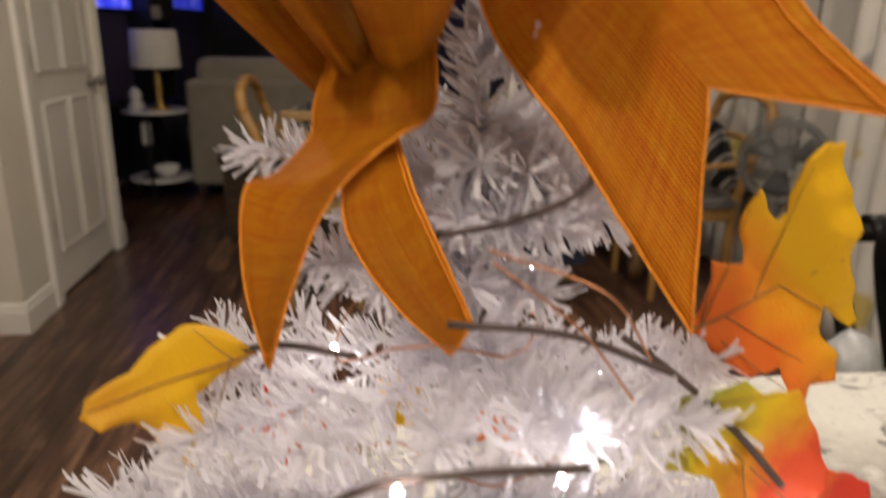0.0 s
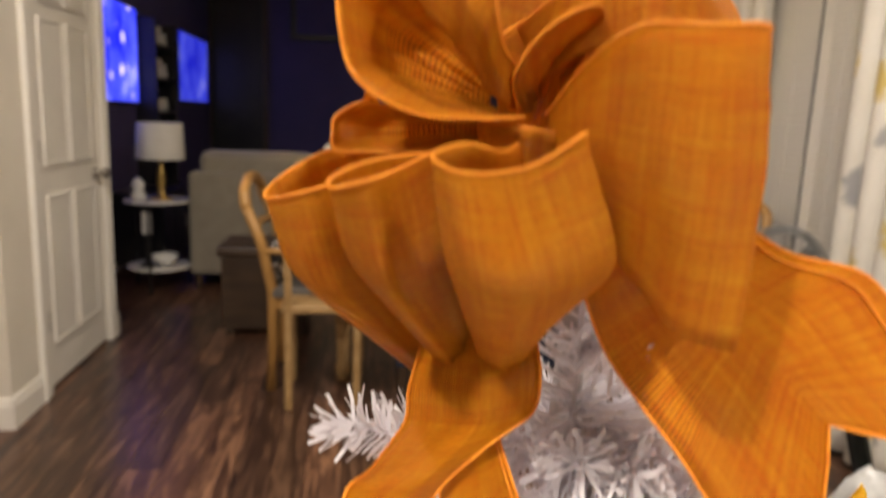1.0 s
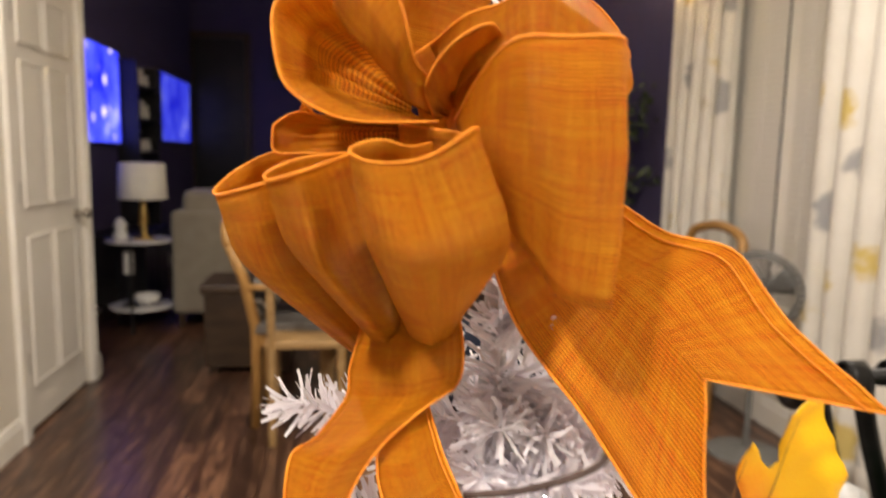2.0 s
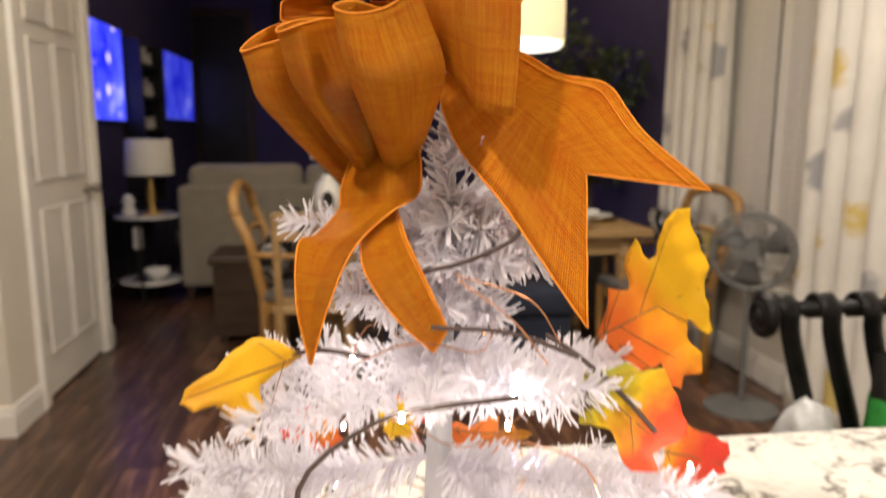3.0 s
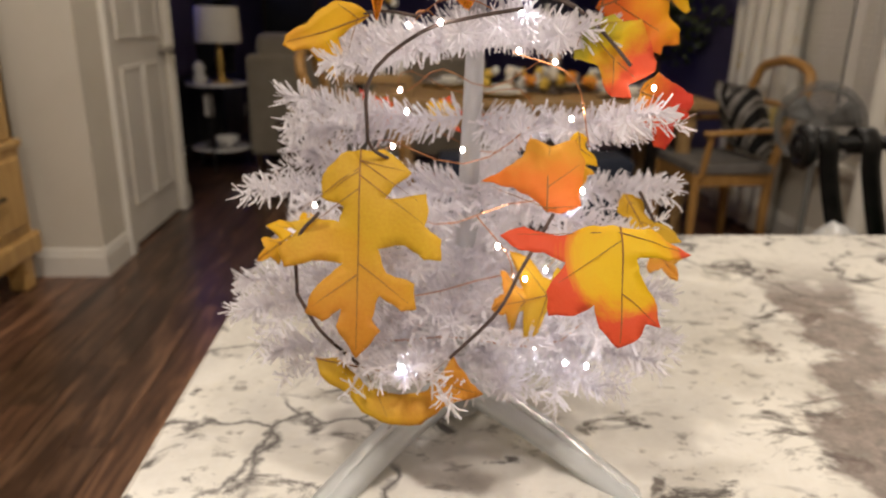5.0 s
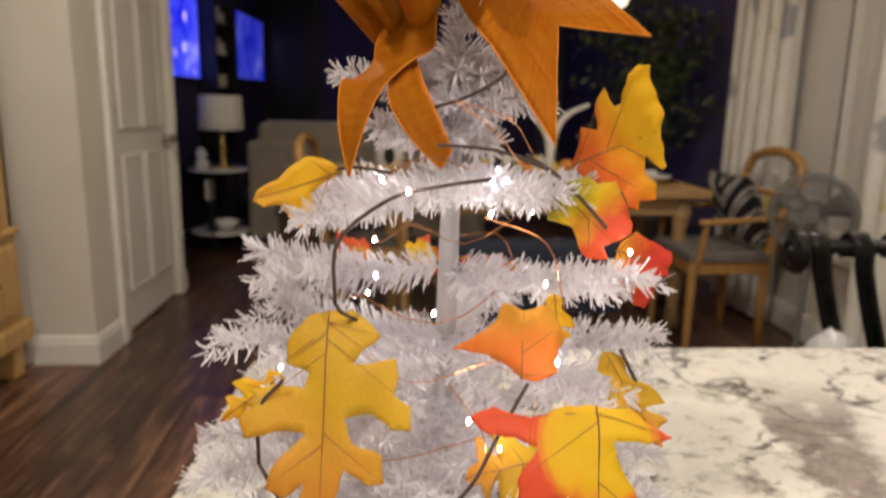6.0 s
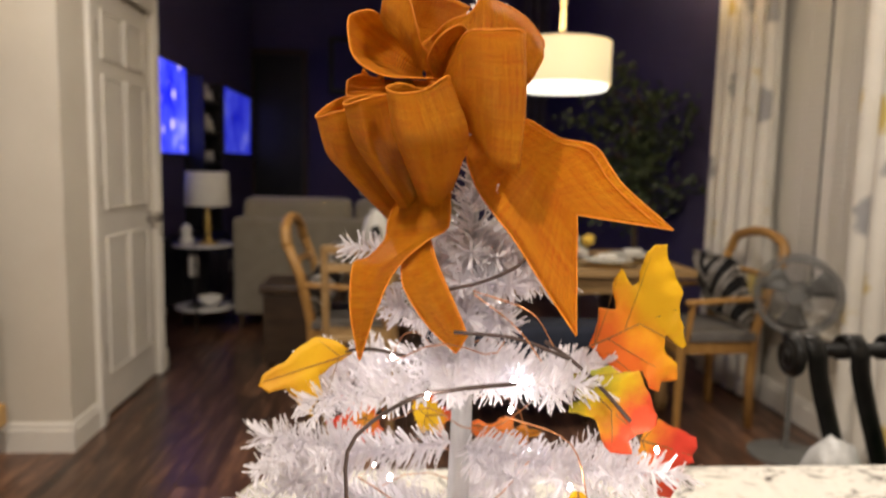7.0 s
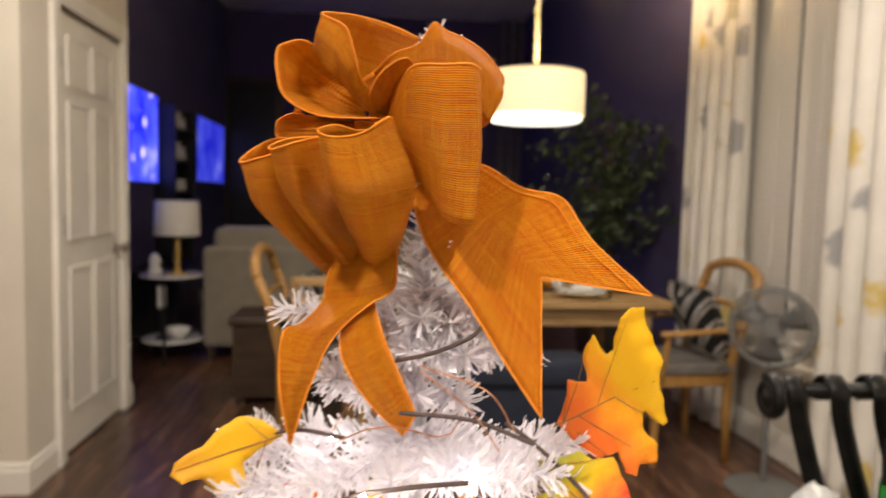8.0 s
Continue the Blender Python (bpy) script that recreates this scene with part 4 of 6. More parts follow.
def pendant():
    x, y = 0.93, 3.8
    p = thing("pendant_lamp", (x, y, 3.6), "lit cream drum pendant lamp on a chain", "pendant lamp")
    part("shade", lathe(((0.278, 1.685), (0.28, 1.690), (0.28, 1.920), (0.276, 1.925), (0.272, 1.920), (0.272, 1.690), (0.278, 1.685)), (x, y, 0), 48), SHADE, p, "lit cream fabric drum shade", True)
    part("diffuser", lathe(((0.001, 1.655), (0.25, 1.655), (0.266, 1.665), (0.268, 1.687), (0.001, 1.688)), (x, y, 0), 48), DIFFUSER, p, "glowing white diffuser")
    part("stem", tube(((x, y, 1.915), (x, y, 1.995)), [0.035, 0.012], 12), NICKEL, p)
    part("canopy", lathe(((0.02, 3.655), (0.055, 3.665), (0.065, 3.688)), (x, y, 0), 20), NICKEL, p)
    for k in range(3):
        a = 2 * math.pi * k / 3
        part("spoke", tube(((x, y, 1.920), (x + 0.272 * math.cos(a), y + 0.272 * math.sin(a), 1.920)), 0.004, 6), NICKEL, p)
    first = None
    for k in range(48):
        if first is None:
            ring = [(x + 0.011 * math.cos(a), y, 2.01 + 0.022 * math.sin(a)) for a in (2 * math.pi * q / 12 for q in range(13))]
            first = part("chain_link", tube(ring, 0.0052, 5), TRIM, p, "pale metal chain link")
        else:
            l = new("chain_link", first.data)
            l.parent = p
            l["label"] = "pale metal chain link"
            l.matrix_basis = Matrix.Translation((0, 0, k * 0.0348)) @ Matrix.Rotation(radians(90 * (k % 2)), 4, "Z")


site((0.93, 3.8, 1.8), (0.965, 3.8, 1.805), 0.95)
pendant()


def fan():
    x, y, z = 1.93, 2.93, 0.76
    f = thing("pedestal_fan", (x, y, 0), "grey round pedestal fan beside the curtain", "fan")
    m = Matrix.Translation((x, y, z)) @ Matrix.Rotation(radians(-35), 4, "Z") @ Matrix.Rotation(radians(90), 4, "X")
    g = part("cage", bmesh.new(), GREYPLASTIC, f)
    for dz, r in ((0.05, 0.165), (-0.05, 0.165), (0.0, 0.185)):
        part("rim", tube([m @ Vector((r * math.cos(a), r * math.sin(a), dz)) for a in (2 * math.pi * k / 40 for k in range(41))], 0.006, 6), GREYPLASTIC, g)
    for k in range(36):
        a = 2 * math.pi * k / 36
        for dz in (1, -1):
            part("wire", tube([m @ Vector((0.03 * math.cos(a), 0.03 * math.sin(a), 0.075 * dz)), m @ Vector((0.12 * math.cos(a + 0.12), 0.12 * math.sin(a + 0.12), 0.068 * dz)), m @ Vector((0.183 * math.cos(a + 0.2), 0.183 * math.sin(a + 0.2), 0.01 * dz))], 0.0016, 4), GREYPLASTIC, g)
    for k in range(3):
        a0 = 2 * math.pi * k / 3
        rows = [[m @ Vector((r * math.cos(a0 + q), r * math.sin(a0 + q), 0.03 * (q - 0.45))) for q in (0, 0.3, 0.6, 0.9)] for r in (0.03, 0.08, 0.13, 0.155)]
        part("blade", thicken(grid(rows), 0.002), GREYPLASTIC, f, smooth=True)
    part("hub", tube((m @ Vector((0, 0, 0.08)), m @ Vector((0, 0, -0.12))), [0.035, 0.05], 16), GREYPLASTIC, f)
    part("pole", tube(((x, y, 0.03), (x, y, 0.60)), 0.014, 10), GREYPLASTIC, f)
    part("foot", lathe(((0.17, 0.0), (0.17, 0.012), (0.03, 0.035)), (x, y, 0), 32), GREYPLASTIC, f)


site((1.93, 2.93, 0), (1.81, 2.81, 0), 0.945)
fan()


# ---- living room ----
def plant():
    rnd = random.Random(11)
    x, y = 1.74, 4.85
    t = thing("potted_tree", (x, y, 0), "tall dark green leafy indoor tree in a pot", "potted plant")
    part("pot", lathe(((0.12, 0.0), (0.15, 0.02), (0.19, 0.36), (0.2, 0.38), (0.18, 0.38), (0.17, 0.33), (0.01, 0.32)), (x, y, 0), 28), TERRA, t, smooth=True)
    part("trunk", tube(spline([(x, y, 0.3), (x + 0.02, y, 0.7), (x - 0.02, y + 0.02, 1.1), (x, y, 1.6)], 12), [0.026 - 0.0014 * k for k in range(13)], 8), BARK, t)
    verts, faces = [], []
    for b in range(46):
        a, el = rnd.uniform(0, 6.28), rnd.uniform(-0.35, 0.95)
        z0 = rnd.uniform(0.8, 1.6)
        L = rnd.uniform(0.2, 0.46)
        d = Vector((math.cos(a) * math.cos(el), math.sin(a) * math.cos(el) * 0.8, math.sin(el)))
        p0 = Vector((x, y, z0))
        if b < 14:
            part("limb", tube(spline([p0, p0 + d * L * 0.5 + Vector((0, 0, 0.02)), p0 + d * L], 5), [0.009, 0.008, 0.006, 0.005, 0.003, 0.002], 5), BARK, t)
        for k in range(42):
            s = rnd.uniform(0.25, 1.1)
            q = p0 + d * L * s + Vector([rnd.gauss(0, 0.045) for _ in range(3)])
            n = Vector([rnd.gauss(0, 1) for _ in range(3)]).normalized()
            u = n.orthogonal().normalized()
            l, w = rnd.uniform(0.04, 0.075), rnd.uniform(0.012, 0.02)
            i = len(verts)
            verts += [q, q + u * l * 0.5 + n.cross(u) * w, q + u * l, q + u * l * 0.5 - n.cross(u) * w]
            faces += [(i, i + 1, i + 2, i + 3)]
    me = bpy.data.meshes.new("crown")
    me.from_pydata(verts, [], faces)
    me.transform(Matrix.Translation(-BASE[t]))
    me.materials.append(FOLIAGE)
    cr = new("crown", me)
    cr.parent = t
    tagged(cr, "dense small dark leaves", kind="stuff")


site((1.74, 4.85, 0), (1.73, 4.75, 0), 1.1)
plant()


def sofa():
    s = thing("sofa", (-0.35, 5.2, 0), "beige fabric sofa seen from behind", "sofa")
    part("back_frame", box((-1.05, 4.88, 0.10), (0.62, 5.08, 0.80), 0.03), SOFA, s, smooth=False)
    part("base", box((-1.03, 5.08, 0.10), (0.60, 5.75, 0.36), 0.02), SOFA, s)
    for k in range(2):
        part("back_cushion", box((-0.99 + k * 0.79, 4.93, 0.62), (-0.22 + k * 0.79, 5.17, 0.94), 0.06), SOFA, s, smooth=True)
        part("seat_cushion", box((-0.9 + k * 0.7, 5.1, 0.36), (-0.22 + k * 0.7, 5.78, 0.5), 0.04), SOFA, s, smooth=True)
    for x in (-1.07, 0.52):
        part("arm", box((x, 5.0, 0.10), (x + 0.14, 5.78, 0.62), 0.03), SOFA, s)
    for x in (-1.0, 0.54):
        for y in (4.92, 5.68):
            part("foot", tube(((x, y, 0), (x, y, 0.10)), [0.02, 0.028], 10), DARKWOOD, s)


site((-0.35, 4.88, 0), (-0.386, 5.22, 0), 1.05)
sofa()


def side_table():
    x, y = -1.235, 4.85
    t = thing("side_table", (x, y, 0), "black two-tier round side table with marble shelves", "side table")
    part("top", lathe(((0.01, 0.575), (0.205, 0.575), (0.212, 0.582), (0.205, 0.592), (0.01, 0.592)), (x, y, 0), 36), MARBLE, t, "white marble top")
    part("shelf", lathe(((0.01, 0.14), (0.2, 0.14), (0.206, 0.147), (0.2, 0.156), (0.01, 0.156)), (x, y, 0), 36), MARBLE, t, "white marble lower shelf")
    for k in range(3):
        a = 2 * math.pi * k / 3 + 0.5
        part("leg", tube(((x + 0.2 * math.cos(a), y + 0.2 * math.sin(a), 0), (x + 0.2 * math.cos(a), y + 0.2 * math.sin(a), 0.6)), 0.009, 8), BLACKM, t)
    l = thing("table_lamp", (x + 0.03, y, 0.593), "unlit white drum table lamp with a brass base", "lamp")
    lx = x + 0.03
    part("base", lathe(((0.07, 0.593), (0.072, 0.603), (0.03, 0.615), (0.022, 0.65), (0.03, 0.72), (0.022, 0.8), (0.012, 0.86)), (lx, y, 0), 24), BRASS, l, "brass lamp base", True)
    part("shade", lathe(((0.15, 0.855), (0.152, 0.86), (0.142, 1.085), (0.14, 1.087), (0.138, 1.08), (0.147, 0.86)), (lx, y, 0), 40), LINEN, l, "white linen drum shade", True)
    j = thing("ceramic_figurine", (x - 0.1, y - 0.06, 0.593), "small white ceramic ornament on the side table", "ornament")
    part("body", lathe(((0.04, 0.593), (0.05, 0.62), (0.03, 0.66), (0.045, 0.69), (0.02, 0.73), (0.005, 0.735)), (x - 0.1, y - 0.06, 0), 14), CERAMIC, j, smooth=True)
    k = thing("candle", (x - 0.06, y - 0.05, 0.157), "cream pillar candle on the lower shelf", "candle")
    part("wax", lathe(((0.03, 0.37), (0.032, 0.372), (0.032, 0.51), (0.028, 0.515), (0.005, 0.51)), (x - 0.06, y - 0.05, 0), 18), LINEN, k)
    part("holder", lathe(((0.05, 0.157), (0.045, 0.165), (0.012, 0.18), (0.012, 0.35), (0.04, 0.37)), (x - 0.06, y - 0.05, 0), 18), BLACKM, k)
    b = thing("bowl", (x + 0.05, y - 0.05, 0.157), "white bowl on the lower shelf of the side table", "bowl")
    part("body", lathe(((0.03, 0.157), (0.07, 0.19), (0.085, 0.23), (0.08, 0.23), (0.062, 0.19), (0.005, 0.165)), (x + 0.05, y - 0.05, 0), 24), CERAMIC, b, smooth=True)


site((-1.235, 4.85, 0), (-1.347, 5.29, 0), 1.075)
side_table()


def far_room():
    site()
    wx = -1.80
    tv = thing("television", (wx + 0.03, 5.75, 1.27), "television glowing with a bright blue picture", "television")
    part("bezel", box((wx + 0.002, 5.02, 1.295), (wx + 0.042, 6.385, 2.055), 0.008), BLACKM, tv)
    part("screen", box((wx + 0.043, 5.035, 1.31), (wx + 0.047, 6.37, 2.04)), screen_material("blue_screen", 1.25, True), tv, "bright blue picture")
    m = thing("blue_panel", (wx + 0.03, 8.5, 1.3), "wide panel glowing deep blue", "light panel")
    part("frame", box((wx + 0.002, 7.85, 1.33), (wx + 0.028, 9.28, 2.07), 0.006), BLACKM, m)
    part("face", box((wx + 0.029, 7.875, 1.35), (wx + 0.033, 9.255, 2.05)), screen_material("deep_blue_face", 0.55, False), m, "deep blue glowing face")
    s = thing("display_shelf", (wx + 0.1, 6.75, 0), "black shelf with small glass ornaments", "shelf")
    for y in (6.42, 7.06):
        part("side", box((wx + 0.002, y, 0), (wx + 0.18, y + 0.03, 2.0), 0.003), BLACKM, s)
    for z in (0.4, 0.8, 1.22, 1.5, 1.78):
        part("board", box((wx + 0.002, 6.45, z), (wx + 0.18, 7.06, z + 0.02), 0.003), BLACKM, s)
    rnd = random.Random(2)
    for z in (1.241, 1.521, 1.801):
        for k in range(4):
            g = thing("glass_ornament", (wx + 0.1, 6.52 + k * 0.15, z), "small pale glass ornament on the shelf", "ornament", "shelf ornaments")
            h = rnd.uniform(0.1, 0.2)
            part("body", lathe(((0.022, z), (0.035, z + h * 0.3), (0.02, z + h * 0.7), (0.028, z + h)), (wx + 0.1, 6.52 + k * 0.15, 0), 12), CERAMIC, g, smooth=True)
    c = thing("media_console", (wx + 0.2, 5.75, 0), "long black media console", "console")
    part("body", box((wx + 0.002, 5.65, 0.08), (wx + 0.38, 6.40, 0.62), 0.006), BLACKM, c)
    for k in range(2):
        part("door", box((wx + 0.381, 5.665 + k * 0.365, 0.11), (wx + 0.395, 6.02 + k * 0.365, 0.59), 0.003), BLACKM, c)
    for y in (5.68, 6.3):
        part("foot", box((wx + 0.28, y, 0), (wx + 0.34, y + 0.06, 0.08)), BLACKM, c)
    site((0.07, 7.6, 0), (0.05, 9.6, 0), 1.24)
    d = thing("door_2", (-1.15, 7.58, 0), "dark doorway frame in the far wall, filled by a black sheet", "door", kind="structure")
    # a black sheet stands in for the darkness inside the doorway
    part("slab", box((-1.40, 7.565, 0.01), (-0.90, 7.597, 2.14), 0.003), BLACKM, d)
    for lo, hi in (((-1.46, 7.56, 0), (-1.402, 7.598, 2.2)), ((-0.898, 7.56, 0), (-0.84, 7.598, 2.2)), ((-1.402, 7.56, 2.142), (-0.898, 7.598, 2.2))):
        part("frame", box(lo, hi, 0.004), DARKWOOD, d)
    w = thing("wall_picture", (-0.3, 7.58, 1.9), "dark framed picture on the navy wall", "picture")
    part("frame", box((-0.62, 7.57, 1.75), (0.25, 7.599, 2.35), 0.01), BLACKM, w)
    part("print", box((-0.56, 7.562, 1.81), (0.19, 7.569, 2.29)), NAVY, w)
    k = thing("dark_curtain", (1.9, 7.45, 0.0), "dark curtain panel hanging in the far corner", "curtain")
    rows = [[Vector((1.45 + 0.62 * j / 36, 7.5 + 0.03 * math.sin(j * 1.1), 3.1 - 3.098 * i / 6)) for j in range(37)] for i in range(7)]
    part("cloth", thicken(grid(rows), 0.003), surface("dusky_cloth", (0.12, 0.11, 0.14), (0.16, 0.15, 0.18), 8, 0.9), k, smooth=True)


far_room()


# ---- tabletop tree: it leans a little towards the room's west and the kitchen ----
site((0.103, 0.385, 0.92), (0.0921, 0.2879, 0.866), 0.764, Matrix(((0.99978, 0.01453, 0.01518, 0), (-0.01365, 0.99831, -0.05641, 0), (-0.01597, 0.05619, 0.99829, 0), (0, 0, 0, 1))))
TX, TY = 0.103, 0.385
rnd = random.Random(21)


def needles(stem, count, length, width, rng, full=False):
    """Flat tinsel needles that stand out round a stem."""
    verts, faces = [], []
    n = len(stem) - 1
    for k in range(count):
        s = rng.random() ** 0.8 if not full else rng.random()
        i = min(int(s * n), n - 1)
        f = s * n - i
        p = stem[i].lerp(stem[i + 1], f)
        d = (stem[i + 1] - stem[i]).normalized()
        a = rng.uniform(0, 2 * math.pi)
        o = d.orthogonal().normalized()
        side = o * math.cos(a) + d.cross(o) * math.sin(a)
        lift = rng.uniform(0.25, 0.75) + (0.7 if s > 0.93 else 0)
        way = (side + d * lift + Vector((0, 0, rng.uniform(-0.12, 0.12)))).normalized()
        L = length * rng.uniform(0.7, 1.12) * (1 - 0.25 * s)
        w = width * rng.uniform(0.7, 1.15)
        flat = way.cross(Vector((rng.gauss(0, 1), rng.gauss(0, 1), rng.gauss(0, 1)))).normalized() * w * 0.5
        bend = Vector((rng.gauss(0, 1), rng.gauss(0, 1), rng.gauss(-0.4, 1))) * L * 0.07
        m = p + way * L * 0.55 + bend
        e = p + way * L + bend * 0.3
        b = len(verts)
        verts += [p - flat * 0.7, p + flat * 0.7, m + flat, m - flat, e + flat * 0.75, e - flat * 0.75]
        faces += [(b, b + 1, b + 2, b + 3), (b + 3, b + 2, b + 4, b + 5)]
    return verts, faces


def add_mesh(name, verts, faces, material, parent, kind=""):
    me = bpy.data.meshes.new(name)
    me.from_pydata([tuple(v) for v in verts], [], faces)
    me.transform(Matrix.Translation(-BASE[parent]))
    me.materials.append(material)
    ob = new(name, me)
    ob.parent = parent
    BASE[ob] = BASE[parent]
    if kind:
        ob["kind"] = kind
    return ob


def tree():
    t = thing("tabletop_tree", (TX, TY, 0.9205), "small white artificial tinsel tree standing on the granite counter", "artificial tree")
    hub = part("stand", lathe(((0.02, 0.934), (0.024, 0.94), (0.022, 0.985), (0.014, 0.99)), (TX, TY, 0), 20), FROST, t, "frosted clear plastic stand", True)
    for x, y in ((-0.022, 0.232), (0.252, 0.245), (-0.015, 0.50), (0.225, 0.51)):
        a, b = Vector((TX, TY, 0.965)), Vector((x, y, 0.926))
        d = (b - a).normalized()
        s = d.cross(Vector((0, 0, 1))).normalized()
        rows = []
        for k in range(9):
            f = k / 8
            p = a.lerp(b, f) + Vector((0, 0, 0.008 * math.sin(math.pi * f)))
            w = 0.017 - 0.006 * f
            rows.append([p - s * w - Vector((0, 0, 0.010)), p - s * w, p - s * w * 0.4 + Vector((0, 0, 0.003)), p + s * w * 0.4 + Vector((0, 0, 0.003)), p + s * w, p + s * w - Vector((0, 0, 0.010))])
        rows[-1] = [Vector((q.x, q.y, max(q.z - 0.003, 0.9215))) for q in rows[-1]]
        leg = part("leg", thicken(grid(rows), 0.0022), FROST, hub, smooth=True)
        rib = part("rib", tube([a + Vector((0, 0, 0.012)), a.lerp(b, 0.5) + Vector((0, 0, 0.013)), b + Vector((0, 0, 0.002))], [0.004, 0.003, 0.002], 6), FROST, hub)
    part("trunk", tube([(TX, TY, z) for z in (0.935, 1.05, 1.2, 1.35, 1.5)], [0.0095, 0.009, 0.008, 0.006, 0.003], 12), surface("white_wrapped_pole", (0.5, 0.5, 0.52), (0.66, 0.66, 0.68), 60, 0.5, fine=400, stretch=(1, 1, 0.3)), t, "grey-white wrapped trunk", True)
    tiers = (
        # height at the trunk, (bearing, reach, rise at the tip, density)
        (1.435, ((60, 0.03, 0.03), (110, 0.04, 0.03))),
        (1.365, ((268, 0.03, -0.012), (298, 0.036, -0.014), (318, 0.042, -0.012), (345, 0.055, -0.006), (40, 0.05, 0), (120, 0.05, 0))),
        (1.345, ((173, 0.085, 0.004), (160, 0.06, 0.0), (255, 0.028, -0.014), (285, 0.034, -0.012), (305, 0.045, -0.012), (322, 0.055, -0.008), (340, 0.068, -0.012), (10, 0.05, 0), (80, 0.05, 0))),
        (1.40, ((300, 0.03, -0.01), (335, 0.035, -0.006), (10, 0.03, 0))),
        (1.318, ((265, 0.03, -0.01), (310, 0.04, -0.014), (196, 0.062, -0.006), (218, 0.045, -0.012), (150, 0.05, 0), (60, 0.05, 0))),
        (1.276, ((176, 0.115, -0.016), (200, 0.115, -0.026), (228, 0.09, -0.012), (258, 0.085, 0.0), (285, 0.095, 0.012), (310, 0.105, 0.004), (338, 0.10, 0.004), (95, 0.08, 0))),
        (1.204, ((194, 0.145, 0.02), (181, 0.14, -0.01), (300, 0.07, 0.002), (322, 0.155, 0.026), (345, 0.14, 0.004))),
        (1.150, ((187, 0.175, 0.0), (172, 0.15, 0.022), (214, 0.15, -0.02), (240, 0.12, -0.03), (292, 0.08, -0.03), (328, 0.15, -0.015), (358, 0.168, 0.004), (70, 0.14, 0))),
        (1.095, ((213, 0.20, -0.012), (192, 0.185, -0.02), (236, 0.16, -0.03), (262, 0.12, -0.02), (290, 0.13, -0.03), (318, 0.16, -0.03), (342, 0.17, -0.02), (15, 0.17, 0), (60, 0.17, 0), (110, 0.17, 0), (155, 0.17, 0))),
        (1.04, ((253, 0.165, 0.022), (228, 0.16, 0.0), (205, 0.17, -0.01), (282, 0.13, -0.01), (305, 0.16, -0.005), (322, 0.175, 0.005), (345, 0.18, -0.01), (25, 0.17, -0.02), (70, 0.16, -0.02), (120, 0.16, -0.02), (170, 0.17, -0.02))),
    )
    for z, branches in tiers:
        for az, reach, rise in branches:
            a = radians(az)
            d = Vector((math.cos(a), math.sin(a), 0))
            p0 = Vector((TX, TY, z)) + d * 0.007
            p1 = Vector((TX, TY, z + rise)) + d * reach
            sag = Vector((0, 0, -0.006))
            stem = spline([p0, p0.lerp(p1, 0.5) + sag, p1], 10)
            wire = part("branch", tube(stem, 0.0011, 5), NEEDLE, t)
            v, f = needles(stem, int(50 + 2100 * reach), 0.0195, 0.002, rnd)
            side = d.cross(Vector((0, 0, 1)))
            if reach > 0.09:
                for s, k in ((1, 0.42), (-1, 0.52), (1, 0.7), (-1, 0.78)):
                    q0 = p0.lerp(p1, k) + sag * 0.8
                    q1 = q0 + (d * 0.75 + side * s * 0.66 + Vector((0, 0, rnd.uniform(-0.2, 0.15)))) * reach * 0.3
                    st = [q0, q0.lerp(q1, 0.5), q1]
                    v2, f2 = needles(st, 56, 0.0175, 0.0018, rnd, True)
                    off = len(v)
                    v += v2
                    f += [tuple(i + off for i in q) for q in f2]
            add_mesh("tinsel", v, f, NEEDLE, wire, "stuff")
    top = part("branch", tube(((TX, TY, 1.46), (TX + 0.004, TY, 1.508)), 0.0012, 5), NEEDLE, t)
    v, f = needles([Vector((TX, TY, 1.45)), Vector((TX + 0.002, TY, 1.48)), Vector((TX + 0.005, TY, 1.508))], 150, 0.026, 0.0021, rnd, True)
    add_mesh("tinsel", v, f, NEEDLE, top, "stuff")
    core = part("branch", tube(((TX, TY - 0.009, 1.30), (TX, TY - 0.008, 1.42)), 0.0012, 5), NEEDLE, t)
    v, f = needles([Vector((TX, TY - 0.009, 1.30)), Vector((TX, TY - 0.009, 1.36)), Vector((TX, TY - 0.008, 1.42))], 200, 0.022, 0.002, rnd, True)
    add_mesh("tinsel", v, f, NEEDLE, core, "stuff")


tree()


